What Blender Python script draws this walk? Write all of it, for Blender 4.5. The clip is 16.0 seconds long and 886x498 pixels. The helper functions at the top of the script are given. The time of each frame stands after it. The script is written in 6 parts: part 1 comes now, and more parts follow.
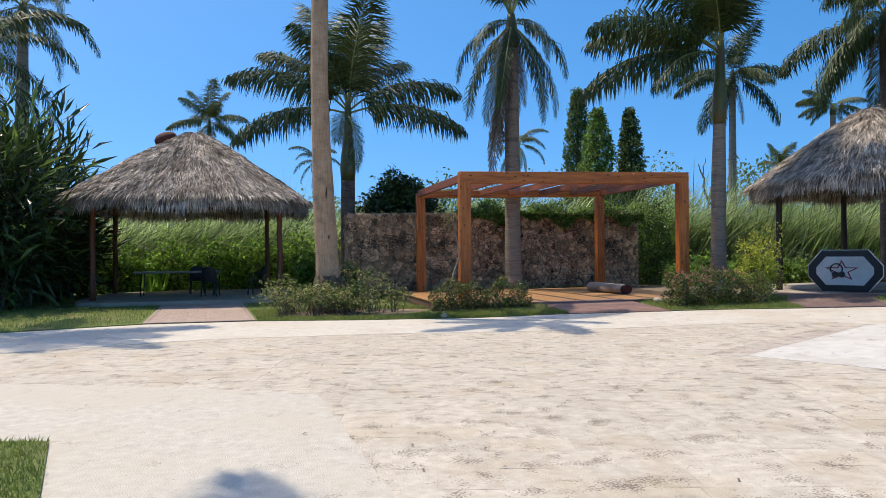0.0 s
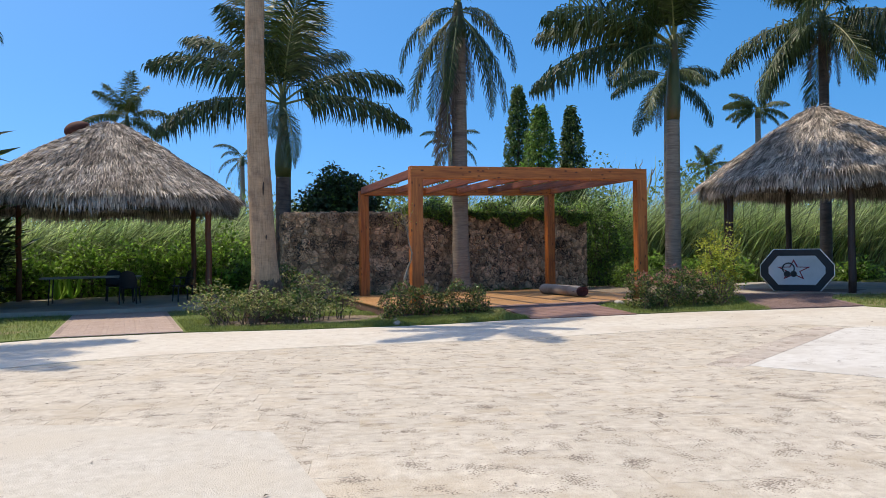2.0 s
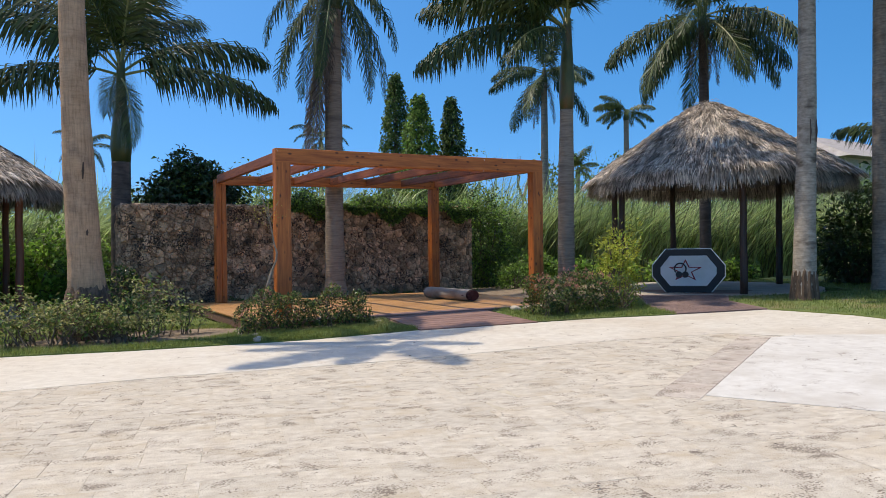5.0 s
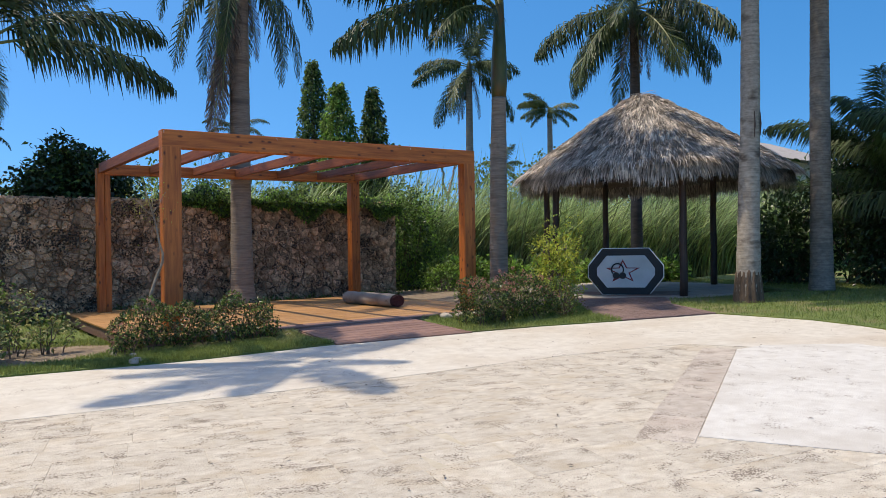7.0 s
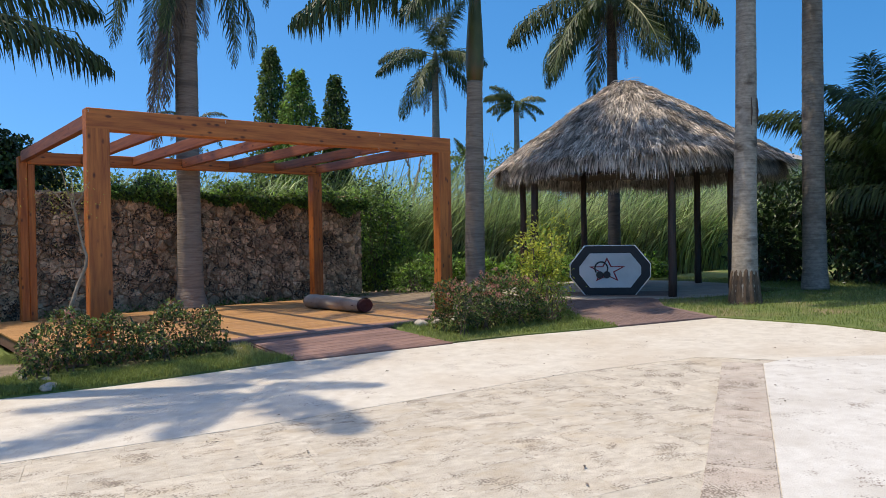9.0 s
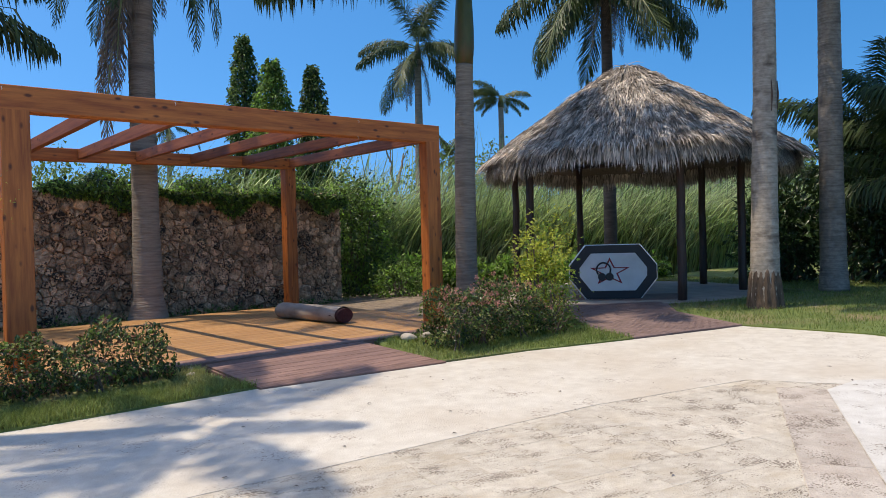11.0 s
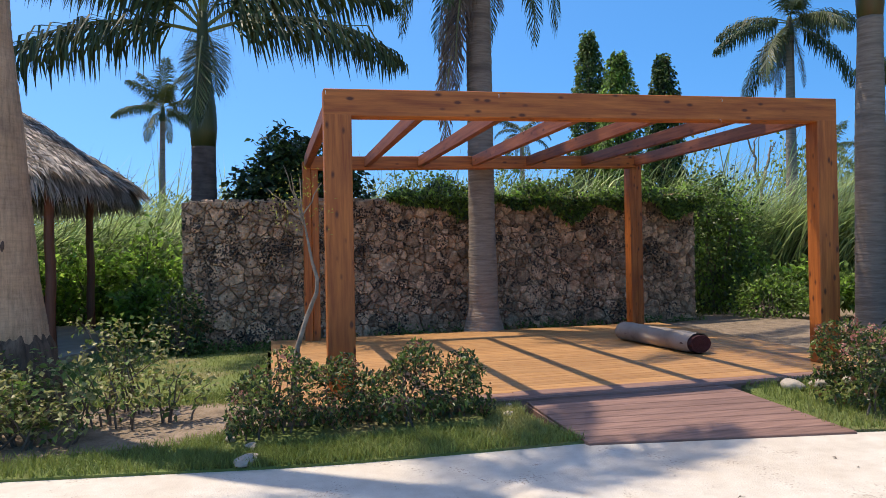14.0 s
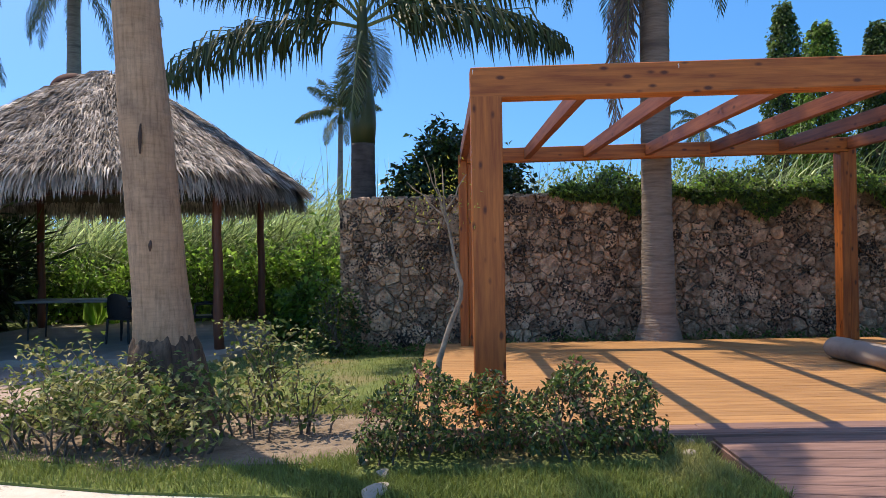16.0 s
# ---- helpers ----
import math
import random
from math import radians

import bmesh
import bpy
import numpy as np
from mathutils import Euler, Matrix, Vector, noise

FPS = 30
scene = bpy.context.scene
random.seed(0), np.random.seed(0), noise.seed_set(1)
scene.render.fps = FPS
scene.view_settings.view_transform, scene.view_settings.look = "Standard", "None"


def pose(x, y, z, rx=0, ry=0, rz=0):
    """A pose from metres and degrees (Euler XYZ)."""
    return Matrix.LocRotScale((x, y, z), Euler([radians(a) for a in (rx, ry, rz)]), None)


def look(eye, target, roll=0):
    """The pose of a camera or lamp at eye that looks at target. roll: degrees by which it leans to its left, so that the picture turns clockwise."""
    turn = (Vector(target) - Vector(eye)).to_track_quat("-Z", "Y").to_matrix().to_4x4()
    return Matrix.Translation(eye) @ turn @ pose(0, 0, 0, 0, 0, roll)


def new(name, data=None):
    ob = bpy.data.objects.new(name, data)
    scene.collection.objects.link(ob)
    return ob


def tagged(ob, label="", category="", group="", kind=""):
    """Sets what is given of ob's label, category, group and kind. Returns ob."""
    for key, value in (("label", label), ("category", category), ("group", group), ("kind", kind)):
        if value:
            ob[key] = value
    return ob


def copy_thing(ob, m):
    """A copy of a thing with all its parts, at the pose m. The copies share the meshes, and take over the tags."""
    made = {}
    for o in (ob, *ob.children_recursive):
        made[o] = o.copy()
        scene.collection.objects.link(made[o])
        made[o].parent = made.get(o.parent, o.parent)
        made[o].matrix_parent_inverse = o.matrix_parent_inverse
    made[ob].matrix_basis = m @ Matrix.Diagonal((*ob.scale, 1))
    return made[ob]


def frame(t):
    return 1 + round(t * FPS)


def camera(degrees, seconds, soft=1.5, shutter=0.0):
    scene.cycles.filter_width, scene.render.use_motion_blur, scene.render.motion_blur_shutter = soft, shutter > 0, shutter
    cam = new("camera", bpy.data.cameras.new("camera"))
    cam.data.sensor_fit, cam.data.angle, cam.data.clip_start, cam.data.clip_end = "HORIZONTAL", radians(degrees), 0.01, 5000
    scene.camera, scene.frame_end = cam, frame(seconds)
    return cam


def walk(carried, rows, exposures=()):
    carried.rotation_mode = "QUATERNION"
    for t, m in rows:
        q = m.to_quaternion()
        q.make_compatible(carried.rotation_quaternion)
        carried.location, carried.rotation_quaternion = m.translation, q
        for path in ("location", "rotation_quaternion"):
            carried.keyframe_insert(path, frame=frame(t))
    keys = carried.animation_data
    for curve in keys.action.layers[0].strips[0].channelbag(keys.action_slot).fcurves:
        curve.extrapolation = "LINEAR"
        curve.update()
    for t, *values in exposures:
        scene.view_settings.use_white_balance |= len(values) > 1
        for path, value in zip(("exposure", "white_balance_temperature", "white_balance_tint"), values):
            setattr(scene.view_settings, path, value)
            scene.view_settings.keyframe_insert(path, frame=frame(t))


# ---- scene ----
cam = camera(64.4, 16.0, soft=0.75)
PATH = [
    (0, (-4.55, -15.864, 1.423), (-4.046, -13.928, 1.43), -0.5),
    (0.5, (-4.634, -15.531, 1.42), (-4.131, -13.595, 1.427), -0.6),
    (1, (-4.752, -15.164, 1.424), (-4.216, -13.237, 1.432), -0.7),
    (1.5, (-4.71, -14.76, 1.418), (-4.107, -12.854, 1.428), -0.7),
    (2, (-4.668, -14.494, 1.418), (-3.971, -12.62, 1.427), -0.8),
    (2.5, (-4.708, -14.201, 1.433), (-3.916, -12.365, 1.441), -0.7),
    (3, (-4.656, -13.881, 1.402), (-3.798, -12.075, 1.41), -0.8),
    (3.5, (-4.468, -13.53, 1.444), (-3.564, -11.746, 1.448), -0.8),
    (4, (-4.321, -13.157, 1.425), (-3.385, -11.39, 1.425), -0.8),
    (6.5, (-3.229, -11.298, 1.474), (-2.054, -9.68, 1.473), -0.7),
    (7, (-3.058, -10.969, 1.463), (-1.848, -9.376, 1.457), -0.8),
    (7.5, (-2.891, -10.65, 1.464), (-1.655, -9.077, 1.455), -0.8),
    (8, (-2.633, -10.366, 1.503), (-1.376, -8.81, 1.489), -0.9),
    (8.5, (-2.488, -10.065, 1.486), (-1.212, -8.525, 1.468), -0.9),
    (9, (-2.344, -9.715, 1.506), (-1.051, -8.189, 1.487), -1.0),
    (11.5, (-1.226, -8.241, 1.567), (0.106, -6.749, 1.542), -1.5),
    (12, (-1.014, -7.945, 1.592), (0.243, -6.389, 1.577), -1.4),
    (12.5, (-0.851, -7.655, 1.602), (0.252, -5.987, 1.595), -1.5),
    (13, (-0.661, -7.478, 1.627), (0.223, -5.684, 1.632), -1.4),
    (13.5, (-0.585, -7.307, 1.637), (0.066, -5.416, 1.644), -1.1),
    (14, (-0.552, -7.072, 1.651), (-0.072, -5.131, 1.658), -1.1),
    (14.5, (-0.496, -6.861, 1.642), (-0.103, -4.9, 1.643), -1.1),
    (15, (-0.303, -6.662, 1.669), (0.023, -4.689, 1.664), -0.9),
    (15.5, (-0.254, -6.449, 1.651), (-0.039, -4.461, 1.649), -1.0),
    (16, (-0.276, -6.189, 1.683), (-0.272, -4.189, 1.69), -0.9),
]
walk(cam, [(t, look(eye, target, roll)) for t, eye, target, roll in PATH],
     [(0, -0.05, 6780, 12.5), (4, -0.09, 6780, 12.5), (9, -0.06, 6780, 12.5), (12, -0.02, 6780, 14), (13.5, 0.09, 6850, 16), (16, 0.17, 6900, 17)])

# ---------------------------------------------------------------- light
SUN_EL, SUN_TO = radians(67.8), Vector((-0.31, 0.265, 1.0)).normalized()
world = bpy.data.worlds.new("sky")
scene.world = world
world.use_nodes = True
wn = world.node_tree.nodes
sky = wn.new("ShaderNodeTexSky")
sky.sky_type = "NISHITA"
sky.sun_disc = False
sky.sun_elevation = SUN_EL
sky.sun_rotation = math.atan2(SUN_TO.x, SUN_TO.y)
sky.altitude = 900
sky.air_density, sky.dust_density, sky.ozone_density = 1.0, 1.5, 1.8
wn["Background"].inputs["Strength"].default_value = 0.12
hue = wn.new("ShaderNodeHueSaturation")
hue.inputs["Hue"].default_value, hue.inputs["Saturation"].default_value, hue.inputs["Value"].default_value = 0.495, 1.38, 1.95
coord = wn.new("ShaderNodeTexCoord")
lift = wn.new("ShaderNodeVectorMath")
lift.operation = "ADD"
lift.inputs[1].default_value = (0, 0, 0.2)
world.node_tree.links.new(coord.outputs["Generated"], lift.inputs[0])
world.node_tree.links.new(lift.outputs[0], sky.inputs["Vector"])
world.node_tree.links.new(sky.outputs[0], hue.inputs["Color"])
world.node_tree.links.new(hue.outputs[0], wn["Background"].inputs["Color"])
sun = new("sun", bpy.data.lights.new("sun", "SUN"))
sun.data.energy, sun.data.angle, sun.data.color = 4.5, radians(0.55), (1.0, 0.905, 0.74)
sun.matrix_world = look(SUN_TO * 60, (0, 0, 0))

# ---------------------------------------------------------------- helpers
rng = np.random.default_rng(7)
R = random.Random(11)


def gz(x, y=0.0):
    """Height of the gently rising ground."""
    return 0.016 * min(max(x, 0.0), 15.0)


def gzv(x):
    return 0.016 * np.clip(x, 0.0, 15.0)


def lawn_front(x):
    """Line where the turf meets the paving in front of the deck."""
    return np.interp(x, (-2.6, -0.5, 0.5, 1.97, 4.1, 5.4, 6.73, 8.34), (-1.2, -1.5, -1.58, -1.67, -2.15, -2.45, -2.94, -3.45)) + 0.03


def bank(x, y):
    """Extra height of the turf that rises to the deck's front edge."""
    x, y = np.asarray(x, float), np.asarray(y, float)
    yf = np.maximum(lawn_front(x), -1.75)
    k = np.clip((y - yf) / (-0.75 - yf), 0, 1) * (y < -0.66) * np.clip((x + 1.2) / 0.6, 0, 1) * np.clip((6.95 - x) / 0.5, 0, 1)
    return 0.11 * k * ~((x > 1.72) & (x < 4.2))


def mat(name, c1, c2, scale=8.0, rough=0.8, bump=0.3, fine=60.0, rnd=0.0, island=0.0, metal=0.0, trans=0.0,
        stretch=(1, 1, 1), pits=None, c3=None, c3_scale=1.0, c3_at=(0.5, 0.7), dist=0.01, local=True):
    """Two-scale noise colour with fine bump; rnd / island vary brightness by piece."""
    m = bpy.data.materials.new(name)
    m.use_nodes = True
    nt = m.node_tree
    n, l = nt.nodes, nt.links
    b = n["Principled BSDF"]
    b.inputs["Roughness"].default_value, b.inputs["Metallic"].default_value = rough, metal
    tc = n.new("ShaderNodeTexCoord")
    mp = n.new("ShaderNodeMapping")
    mp.inputs["Scale"].default_value = stretch
    l.new(tc.outputs["Object"], mp.inputs["Vector"])
    vec = mp.outputs[0]
    if rnd:
        oi = n.new("ShaderNodeObjectInfo")
        ad = n.new("ShaderNodeVectorMath")
        ad.operation = "MULTIPLY_ADD"
        ad.inputs[1].default_value = (37.0, 17.0, 53.0)
        l.new(oi.outputs["Random"], ad.inputs[0])
        l.new(mp.outputs[0], ad.inputs[2])
        vec = ad.outputs[0]
    n1 = n.new("ShaderNodeTexNoise")
    n1.inputs["Scale"].default_value, n1.inputs["Detail"].default_value = scale, 8.0
    n1.inputs["Roughness"].default_value = 0.62
    l.new(vec, n1.inputs["Vector"])
    r1 = n.new("ShaderNodeValToRGB")
    r1.color_ramp.elements[0].position, r1.color_ramp.elements[1].position = 0.33, 0.67
    r1.color_ramp.elements[0].color, r1.color_ramp.elements[1].color = (*c1, 1), (*c2, 1)
    l.new(n1.outputs["Fac"], r1.inputs["Fac"])
    col = r1.outputs["Color"]
    if c3:
        n3 = n.new("ShaderNodeTexNoise")
        n3.inputs["Scale"].default_value, n3.inputs["Detail"].default_value = c3_scale, 4.0
        l.new(vec, n3.inputs["Vector"])
        r3 = n.new("ShaderNodeMapRange")
        r3.inputs["From Min"].default_value, r3.inputs["From Max"].default_value = c3_at
        l.new(n3.outputs["Fac"], r3.inputs["Value"])
        mx = n.new("ShaderNodeMix")
        mx.data_type = "RGBA"
        l.new(r3.outputs[0], mx.inputs["Factor"])
        l.new(col, mx.inputs[6])
        mx.inputs[7].default_value = (*c3, 1)
        col = mx.outputs[2]
    if pits:
        pc, ps, p0, p1 = pits
        n5 = n.new("ShaderNodeTexNoise")
        n5.inputs["Scale"].default_value, n5.inputs["Detail"].default_value = ps, 3.0
        n6 = n.new("ShaderNodeTexNoise")
        n6.inputs["Scale"].default_value, n6.inputs["Detail"].default_value = ps * 0.06, 3.0
        l.new(vec, n5.inputs["Vector"])
        l.new(vec, n6.inputs["Vector"])
        mu = n.new("ShaderNodeMath")
        mu.operation = "MULTIPLY"
        l.new(n5.outputs["Fac"], mu.inputs[0])
        l.new(n6.outputs["Fac"], mu.inputs[1])
        r5 = n.new("ShaderNodeMapRange")
        r5.inputs["From Min"].default_value, r5.inputs["From Max"].default_value = p0, p1
        l.new(mu.outputs[0], r5.inputs["Value"])
        mx5 = n.new("ShaderNodeMix")
        mx5.data_type = "RGBA"
        l.new(r5.outputs[0], mx5.inputs["Factor"])
        l.new(col, mx5.inputs[6])
        mx5.inputs[7].default_value = (*pc, 1)
        col = mx5.outputs[2]
    if rnd or island:
        hs = n.new("ShaderNodeHueSaturation")
        mr = n.new("ShaderNodeMapRange")
        a = rnd or island
        mr.inputs["To Min"].default_value, mr.inputs["To Max"].default_value = 1 - a, 1 + a
        if rnd:
            l.new(oi.outputs["Random"], mr.inputs["Value"])
        else:
            ge = n.new("ShaderNodeNewGeometry")
            l.new(ge.outputs["Random Per Island"], mr.inputs["Value"])
        l.new(mr.outputs[0], hs.inputs["Value"])
        l.new(col, hs.inputs["Color"])
        col = hs.outputs[0]
    l.new(col, b.inputs["Base Color"])
    if bump:
        n2 = n.new("ShaderNodeTexNoise")
        n2.inputs["Scale"].default_value, n2.inputs["Detail"].default_value = fine, 4.0
        l.new(vec, n2.inputs["Vector"])
        bp = n.new("ShaderNodeBump")
        bp.inputs["Strength"].default_value, bp.inputs["Distance"].default_value = bump, dist
        l.new(n2.outputs["Fac"], bp.inputs["Height"])
        l.new(bp.outputs[0], b.inputs["Normal"])
    if trans:
        t = n.new("ShaderNodeBsdfTranslucent")
        l.new(col, t.inputs["Color"])
        ms = n.new("ShaderNodeMixShader")
        ms.inputs[0].default_value = trans
        l.new(b.outputs[0], ms.inputs[1])
        l.new(t.outputs[0], ms.inputs[2])
        l.new(ms.outputs[0], n["Material Output"].inputs["Surface"])
    return m


def wood(name, c1, c2, axis, rnd=0.12, knots=True, rough=0.55):
    """Stained softwood: grain stretched along an axis, dark knots."""
    st = [14.0, 14.0, 14.0]
    st["xyz".index(axis)] = 0.9
    m = mat(name, c1, c2, 1.6, rough, 0.25, 9.0, rnd=rnd, stretch=st, dist=0.004)
    if knots:
        nt = m.node_tree
        n, l = nt.nodes, nt.links
        b = n["Principled BSDF"]
        src = b.inputs["Base Color"].links[0].from_socket
        tc = n.new("ShaderNodeTexCoord")
        mp = n.new("ShaderNodeMapping")
        sc = [9.0, 9.0, 9.0]
        sc["xyz".index(axis)] = 4.2
        mp.inputs["Scale"].default_value = sc
        v = n.new("ShaderNodeTexVoronoi")
        v.inputs["Scale"].default_value = 1.0
        v.inputs["Randomness"].default_value = 1.0
        l.new(tc.outputs["Object"], mp.inputs["Vector"])
        l.new(mp.outputs[0], v.inputs["Vector"])
        mr = n.new("ShaderNodeMapRange")
        mr.inputs["From Min"].default_value, mr.inputs["From Max"].default_value = 0.10, 0.22
        mr.inputs["To Min"].default_value, mr.inputs["To Max"].default_value = 0.95, 0.0
        l.new(v.outputs["Distance"], mr.inputs["Value"])
        mx = n.new("ShaderNodeMix")
        mx.data_type = "RGBA"
        l.new(mr.outputs[0], mx.inputs["Factor"])
        l.new(src, mx.inputs[6])
        mx.inputs[7].default_value = (0.09, 0.022, 0.006, 1)
        l.new(mx.outputs[2], b.inputs["Base Color"])
    return m


def fibrous(m, scale, low, bump=0.6):
    """Adds dark cracks stretched along an axis to a bark."""
    nt = m.node_tree
    n, l = nt.nodes, nt.links
    b = n["Principled BSDF"]
    src = b.inputs["Base Color"].links[0].from_socket
    tc = n.new("ShaderNodeTexCoord")
    mp = n.new("ShaderNodeMapping")
    mp.inputs["Scale"].default_value = scale
    no = n.new("ShaderNodeTexNoise")
    no.inputs["Scale"].default_value, no.inputs["Detail"].default_value = 1.0, 5.0
    no.inputs["Roughness"].default_value = 0.65
    l.new(tc.outputs["Object"], mp.inputs["Vector"])
    l.new(mp.outputs[0], no.inputs["Vector"])
    mr = n.new("ShaderNodeMapRange")
    mr.inputs["From Min"].default_value, mr.inputs["From Max"].default_value = 0.30, 0.55
    mr.inputs["To Min"].default_value, mr.inputs["To Max"].default_value = low, 1.0
    l.new(no.outputs["Fac"], mr.inputs["Value"])
    mx = n.new("ShaderNodeMix")
    mx.data_type, mx.blend_type = "RGBA", "MULTIPLY"
    mx.inputs["Factor"].default_value = 1.0
    l.new(src, mx.inputs[6])
    l.new(mr.outputs[0], mx.inputs[7])
    l.new(mx.outputs[2], b.inputs["Base Color"])
    bp = n.new("ShaderNodeBump")
    bp.inputs["Strength"].default_value, bp.inputs["Distance"].default_value = bump, 0.02
    l.new(no.outputs["Fac"], bp.inputs["Height"])
    l.new(b.inputs["Normal"].links[0].from_socket, bp.inputs["Normal"])
    l.new(bp.outputs[0], b.inputs["Normal"])
    return m


def mesh_of(name, verts, faces, material=None, smooth=False):
    me = bpy.data.meshes.new(name)
    v = verts.tolist() if hasattr(verts, "tolist") else [tuple(p) for p in verts]
    f = faces.tolist() if hasattr(faces, "tolist") else faces
    me.from_pydata(v, [], f)
    if material:
        me.materials.append(material)
    if smooth:
        me.shade_smooth()
    me.update()
    return me


def bm_mesh(name, bm, material, smooth=False):
    me = bpy.data.meshes.new(name)
    bm.to_mesh(me)
    bm.free()
    me.materials.append(material)
    if smooth:
        me.shade_smooth()
    return me


def thing(name, label, category, group="", kind="", at=(0, 0, 0)):
    ob = new(name)
    ob.location = at
    ob.empty_display_size = 0.1
    return tagged(ob, label, category, group, kind)


def solo(name, me, label, category="", group="", kind="", m=None):
    ob = new(name, me)
    if m is not None:
        ob.matrix_basis = m
    return tagged(ob, label, category, group, kind)


def part(name, me, parent, label="", m=None):
    """One mesh as a part; coordinates are the parent's own."""
    ob = new(name, me)
    ob.parent = parent
    if m is not None:
        ob.matrix_basis = m
    if label:
        ob["label"] = label
    if name in ("foliage", "branchwork", "blossom"):
        ob["kind"] = "stuff"
    return ob


def box_bm(x0, x1, y0, y1, z0, z1, bevel=0.006, seg=1):
    bm = bmesh.new()
    bmesh.ops.create_cube(bm, size=1.0)
    for v in bm.verts:
        v.co = Vector((x0 + (v.co.x + 0.5) * (x1 - x0), y0 + (v.co.y + 0.5) * (y1 - y0), z0 + (v.co.z + 0.5) * (z1 - z0)))
    if bevel:
        bmesh.ops.bevel(bm, geom=bm.edges[:], offset=bevel, segments=seg, affect="EDGES")
    return bm


def box(name, x0, x1, y0, y1, z0, z1, material, bevel=0.006, slope=0.0):
    bm = box_bm(x0, x1, y0, y1, z0, z1, bevel)
    if slope:
        for v in bm.verts:
            v.co.z += slope * v.co.x
    return bm_mesh(name, bm, material)


def tube(points, radii, sides=8, rough=0.0, cap=True):
    """Verts and faces of a tube through points."""
    pts = [Vector(p) for p in points]
    vs, fs = [], []
    side = Vector((1, 0, 0))
    for i, p in enumerate(pts):
        d = (pts[min(i + 1, len(pts) - 1)] - pts[max(i - 1, 0)]).normalized()
        a = side - d * side.dot(d)
        if a.length < 1e-3:
            a = Vector((0, 1, 0)) - d * d.y
        a.normalize()
        side = a
        b = d.cross(a)
        for k in range(sides):
            t = 2 * math.pi * k / sides
            r = radii[i] * (1 + rough * (R.random() - 0.5))
            vs.append(p + (a * math.cos(t) + b * math.sin(t)) * r)
    for i in range(len(pts) - 1):
        for k in range(sides):
            q = (k + 1) % sides
            fs.append((i * sides + k, i * sides + q, (i + 1) * sides + q, (i + 1) * sides + k))
    if cap:
        fs.append(tuple(range(sides))[::-1])
        fs.append(tuple((len(pts) - 1) * sides + k for k in range(sides)))
    return vs, fs


def join(lists):
    vs, fs = [], []
    for v, f in lists:
        o = len(vs)
        vs.extend(v)
        fs.extend([tuple(i + o for i in g) for g in f])
    return vs, fs


def unit(a):
    return a / np.maximum(np.linalg.norm(a, axis=1, keepdims=True), 1e-9)


def leaf_mesh(name, c, d, up, length, width, material, fold=0.25):
    """Many folded diamond leaves: base points c, directions d, upper sides up."""
    n = len(c)
    d = unit(d)
    s = unit(np.cross(d, up))
    nn = np.cross(s, d)
    length = np.broadcast_to(length, n)[:, None]
    width = np.broadcast_to(width, n)[:, None]
    v = np.empty((n, 5, 3))
    v[:, 0] = c
    v[:, 1] = c + d * length * 0.45 + s * width * 0.5 + nn * width * fold
    v[:, 2] = c + d * length - nn * length * 0.15
    v[:, 3] = c + d * length * 0.45 - s * width * 0.5 + nn * width * fold
    v[:, 4] = c + d * length * 0.5
    i = np.arange(n)[:, None] * 5
    f = np.concatenate([i + [0, 4, 1], i + [4, 2, 1], i + [0, 3, 4], i + [3, 2, 4]])
    return mesh_of(name, v.reshape(-1, 3), f, material)


def blade_mesh(name, c, lean, length, width, material, segs=2, curl=0.5):
    """Grass-like blades that rise from c and bend over along lean."""
    n = len(c)
    length = np.broadcast_to(length, n)[:, None]
    width = np.broadcast_to(width, n)[:, None]
    az = rng.uniform(0, 2 * np.pi, n)
    s = np.stack([np.cos(az), np.sin(az), np.zeros(n)], 1)
    v = np.empty((n, 2 * segs + 1, 3))
    for k in range(segs + 1):
        t = k / segs
        p = c + lean * (t ** 1.7) * length
        p[:, 2] += (length[:, 0] * (t - curl * np.linalg.norm(lean, axis=1) * t ** 2.4 * 0.5))
        if k < segs:
            w = width * (1 - 0.55 * t) * 0.5
            v[:, 2 * k] = p - s * w
            v[:, 2 * k + 1] = p + s * w
        else:
            v[:, 2 * k] = p
    i = np.arange(n)[:, None] * (2 * segs + 1)
    fs = []
    for k in range(segs - 1):
        fs.append(i + [2 * k, 2 * k + 1, 2 * k + 3])
        fs.append(i + [2 * k, 2 * k + 3, 2 * k + 2])
    fs.append(i + [2 * segs - 2, 2 * segs - 1, 2 * segs])
    return mesh_of(name, v.reshape(-1, 3), np.concatenate(fs), material)


def blob(n, centre, radii, shell=0.55, lumps=0.25, seed=0, zmin=None):
    """Points in a lumpy ellipsoid, with outward directions."""
    g = np.random.default_rng(seed)
    d = unit(g.normal(size=(n, 3)))
    ph = g.uniform(0, 6.28, (3,))
    lump = 1 + lumps * (np.sin(d[:, 0] * 5 + ph[0]) * np.sin(d[:, 1] * 5.5 + ph[1]) + 0.7 * np.sin(d[:, 2] * 7 + d[:, 0] * 4 + ph[2]))
    r = g.uniform(shell, 1.0, n) ** 0.7 * lump
    p = np.array(centre) + d * r[:, None] * np.array(radii)
    if zmin is not None:
        k = p[:, 2] > zmin
        p, d = p[k], d[k]
    return p, d


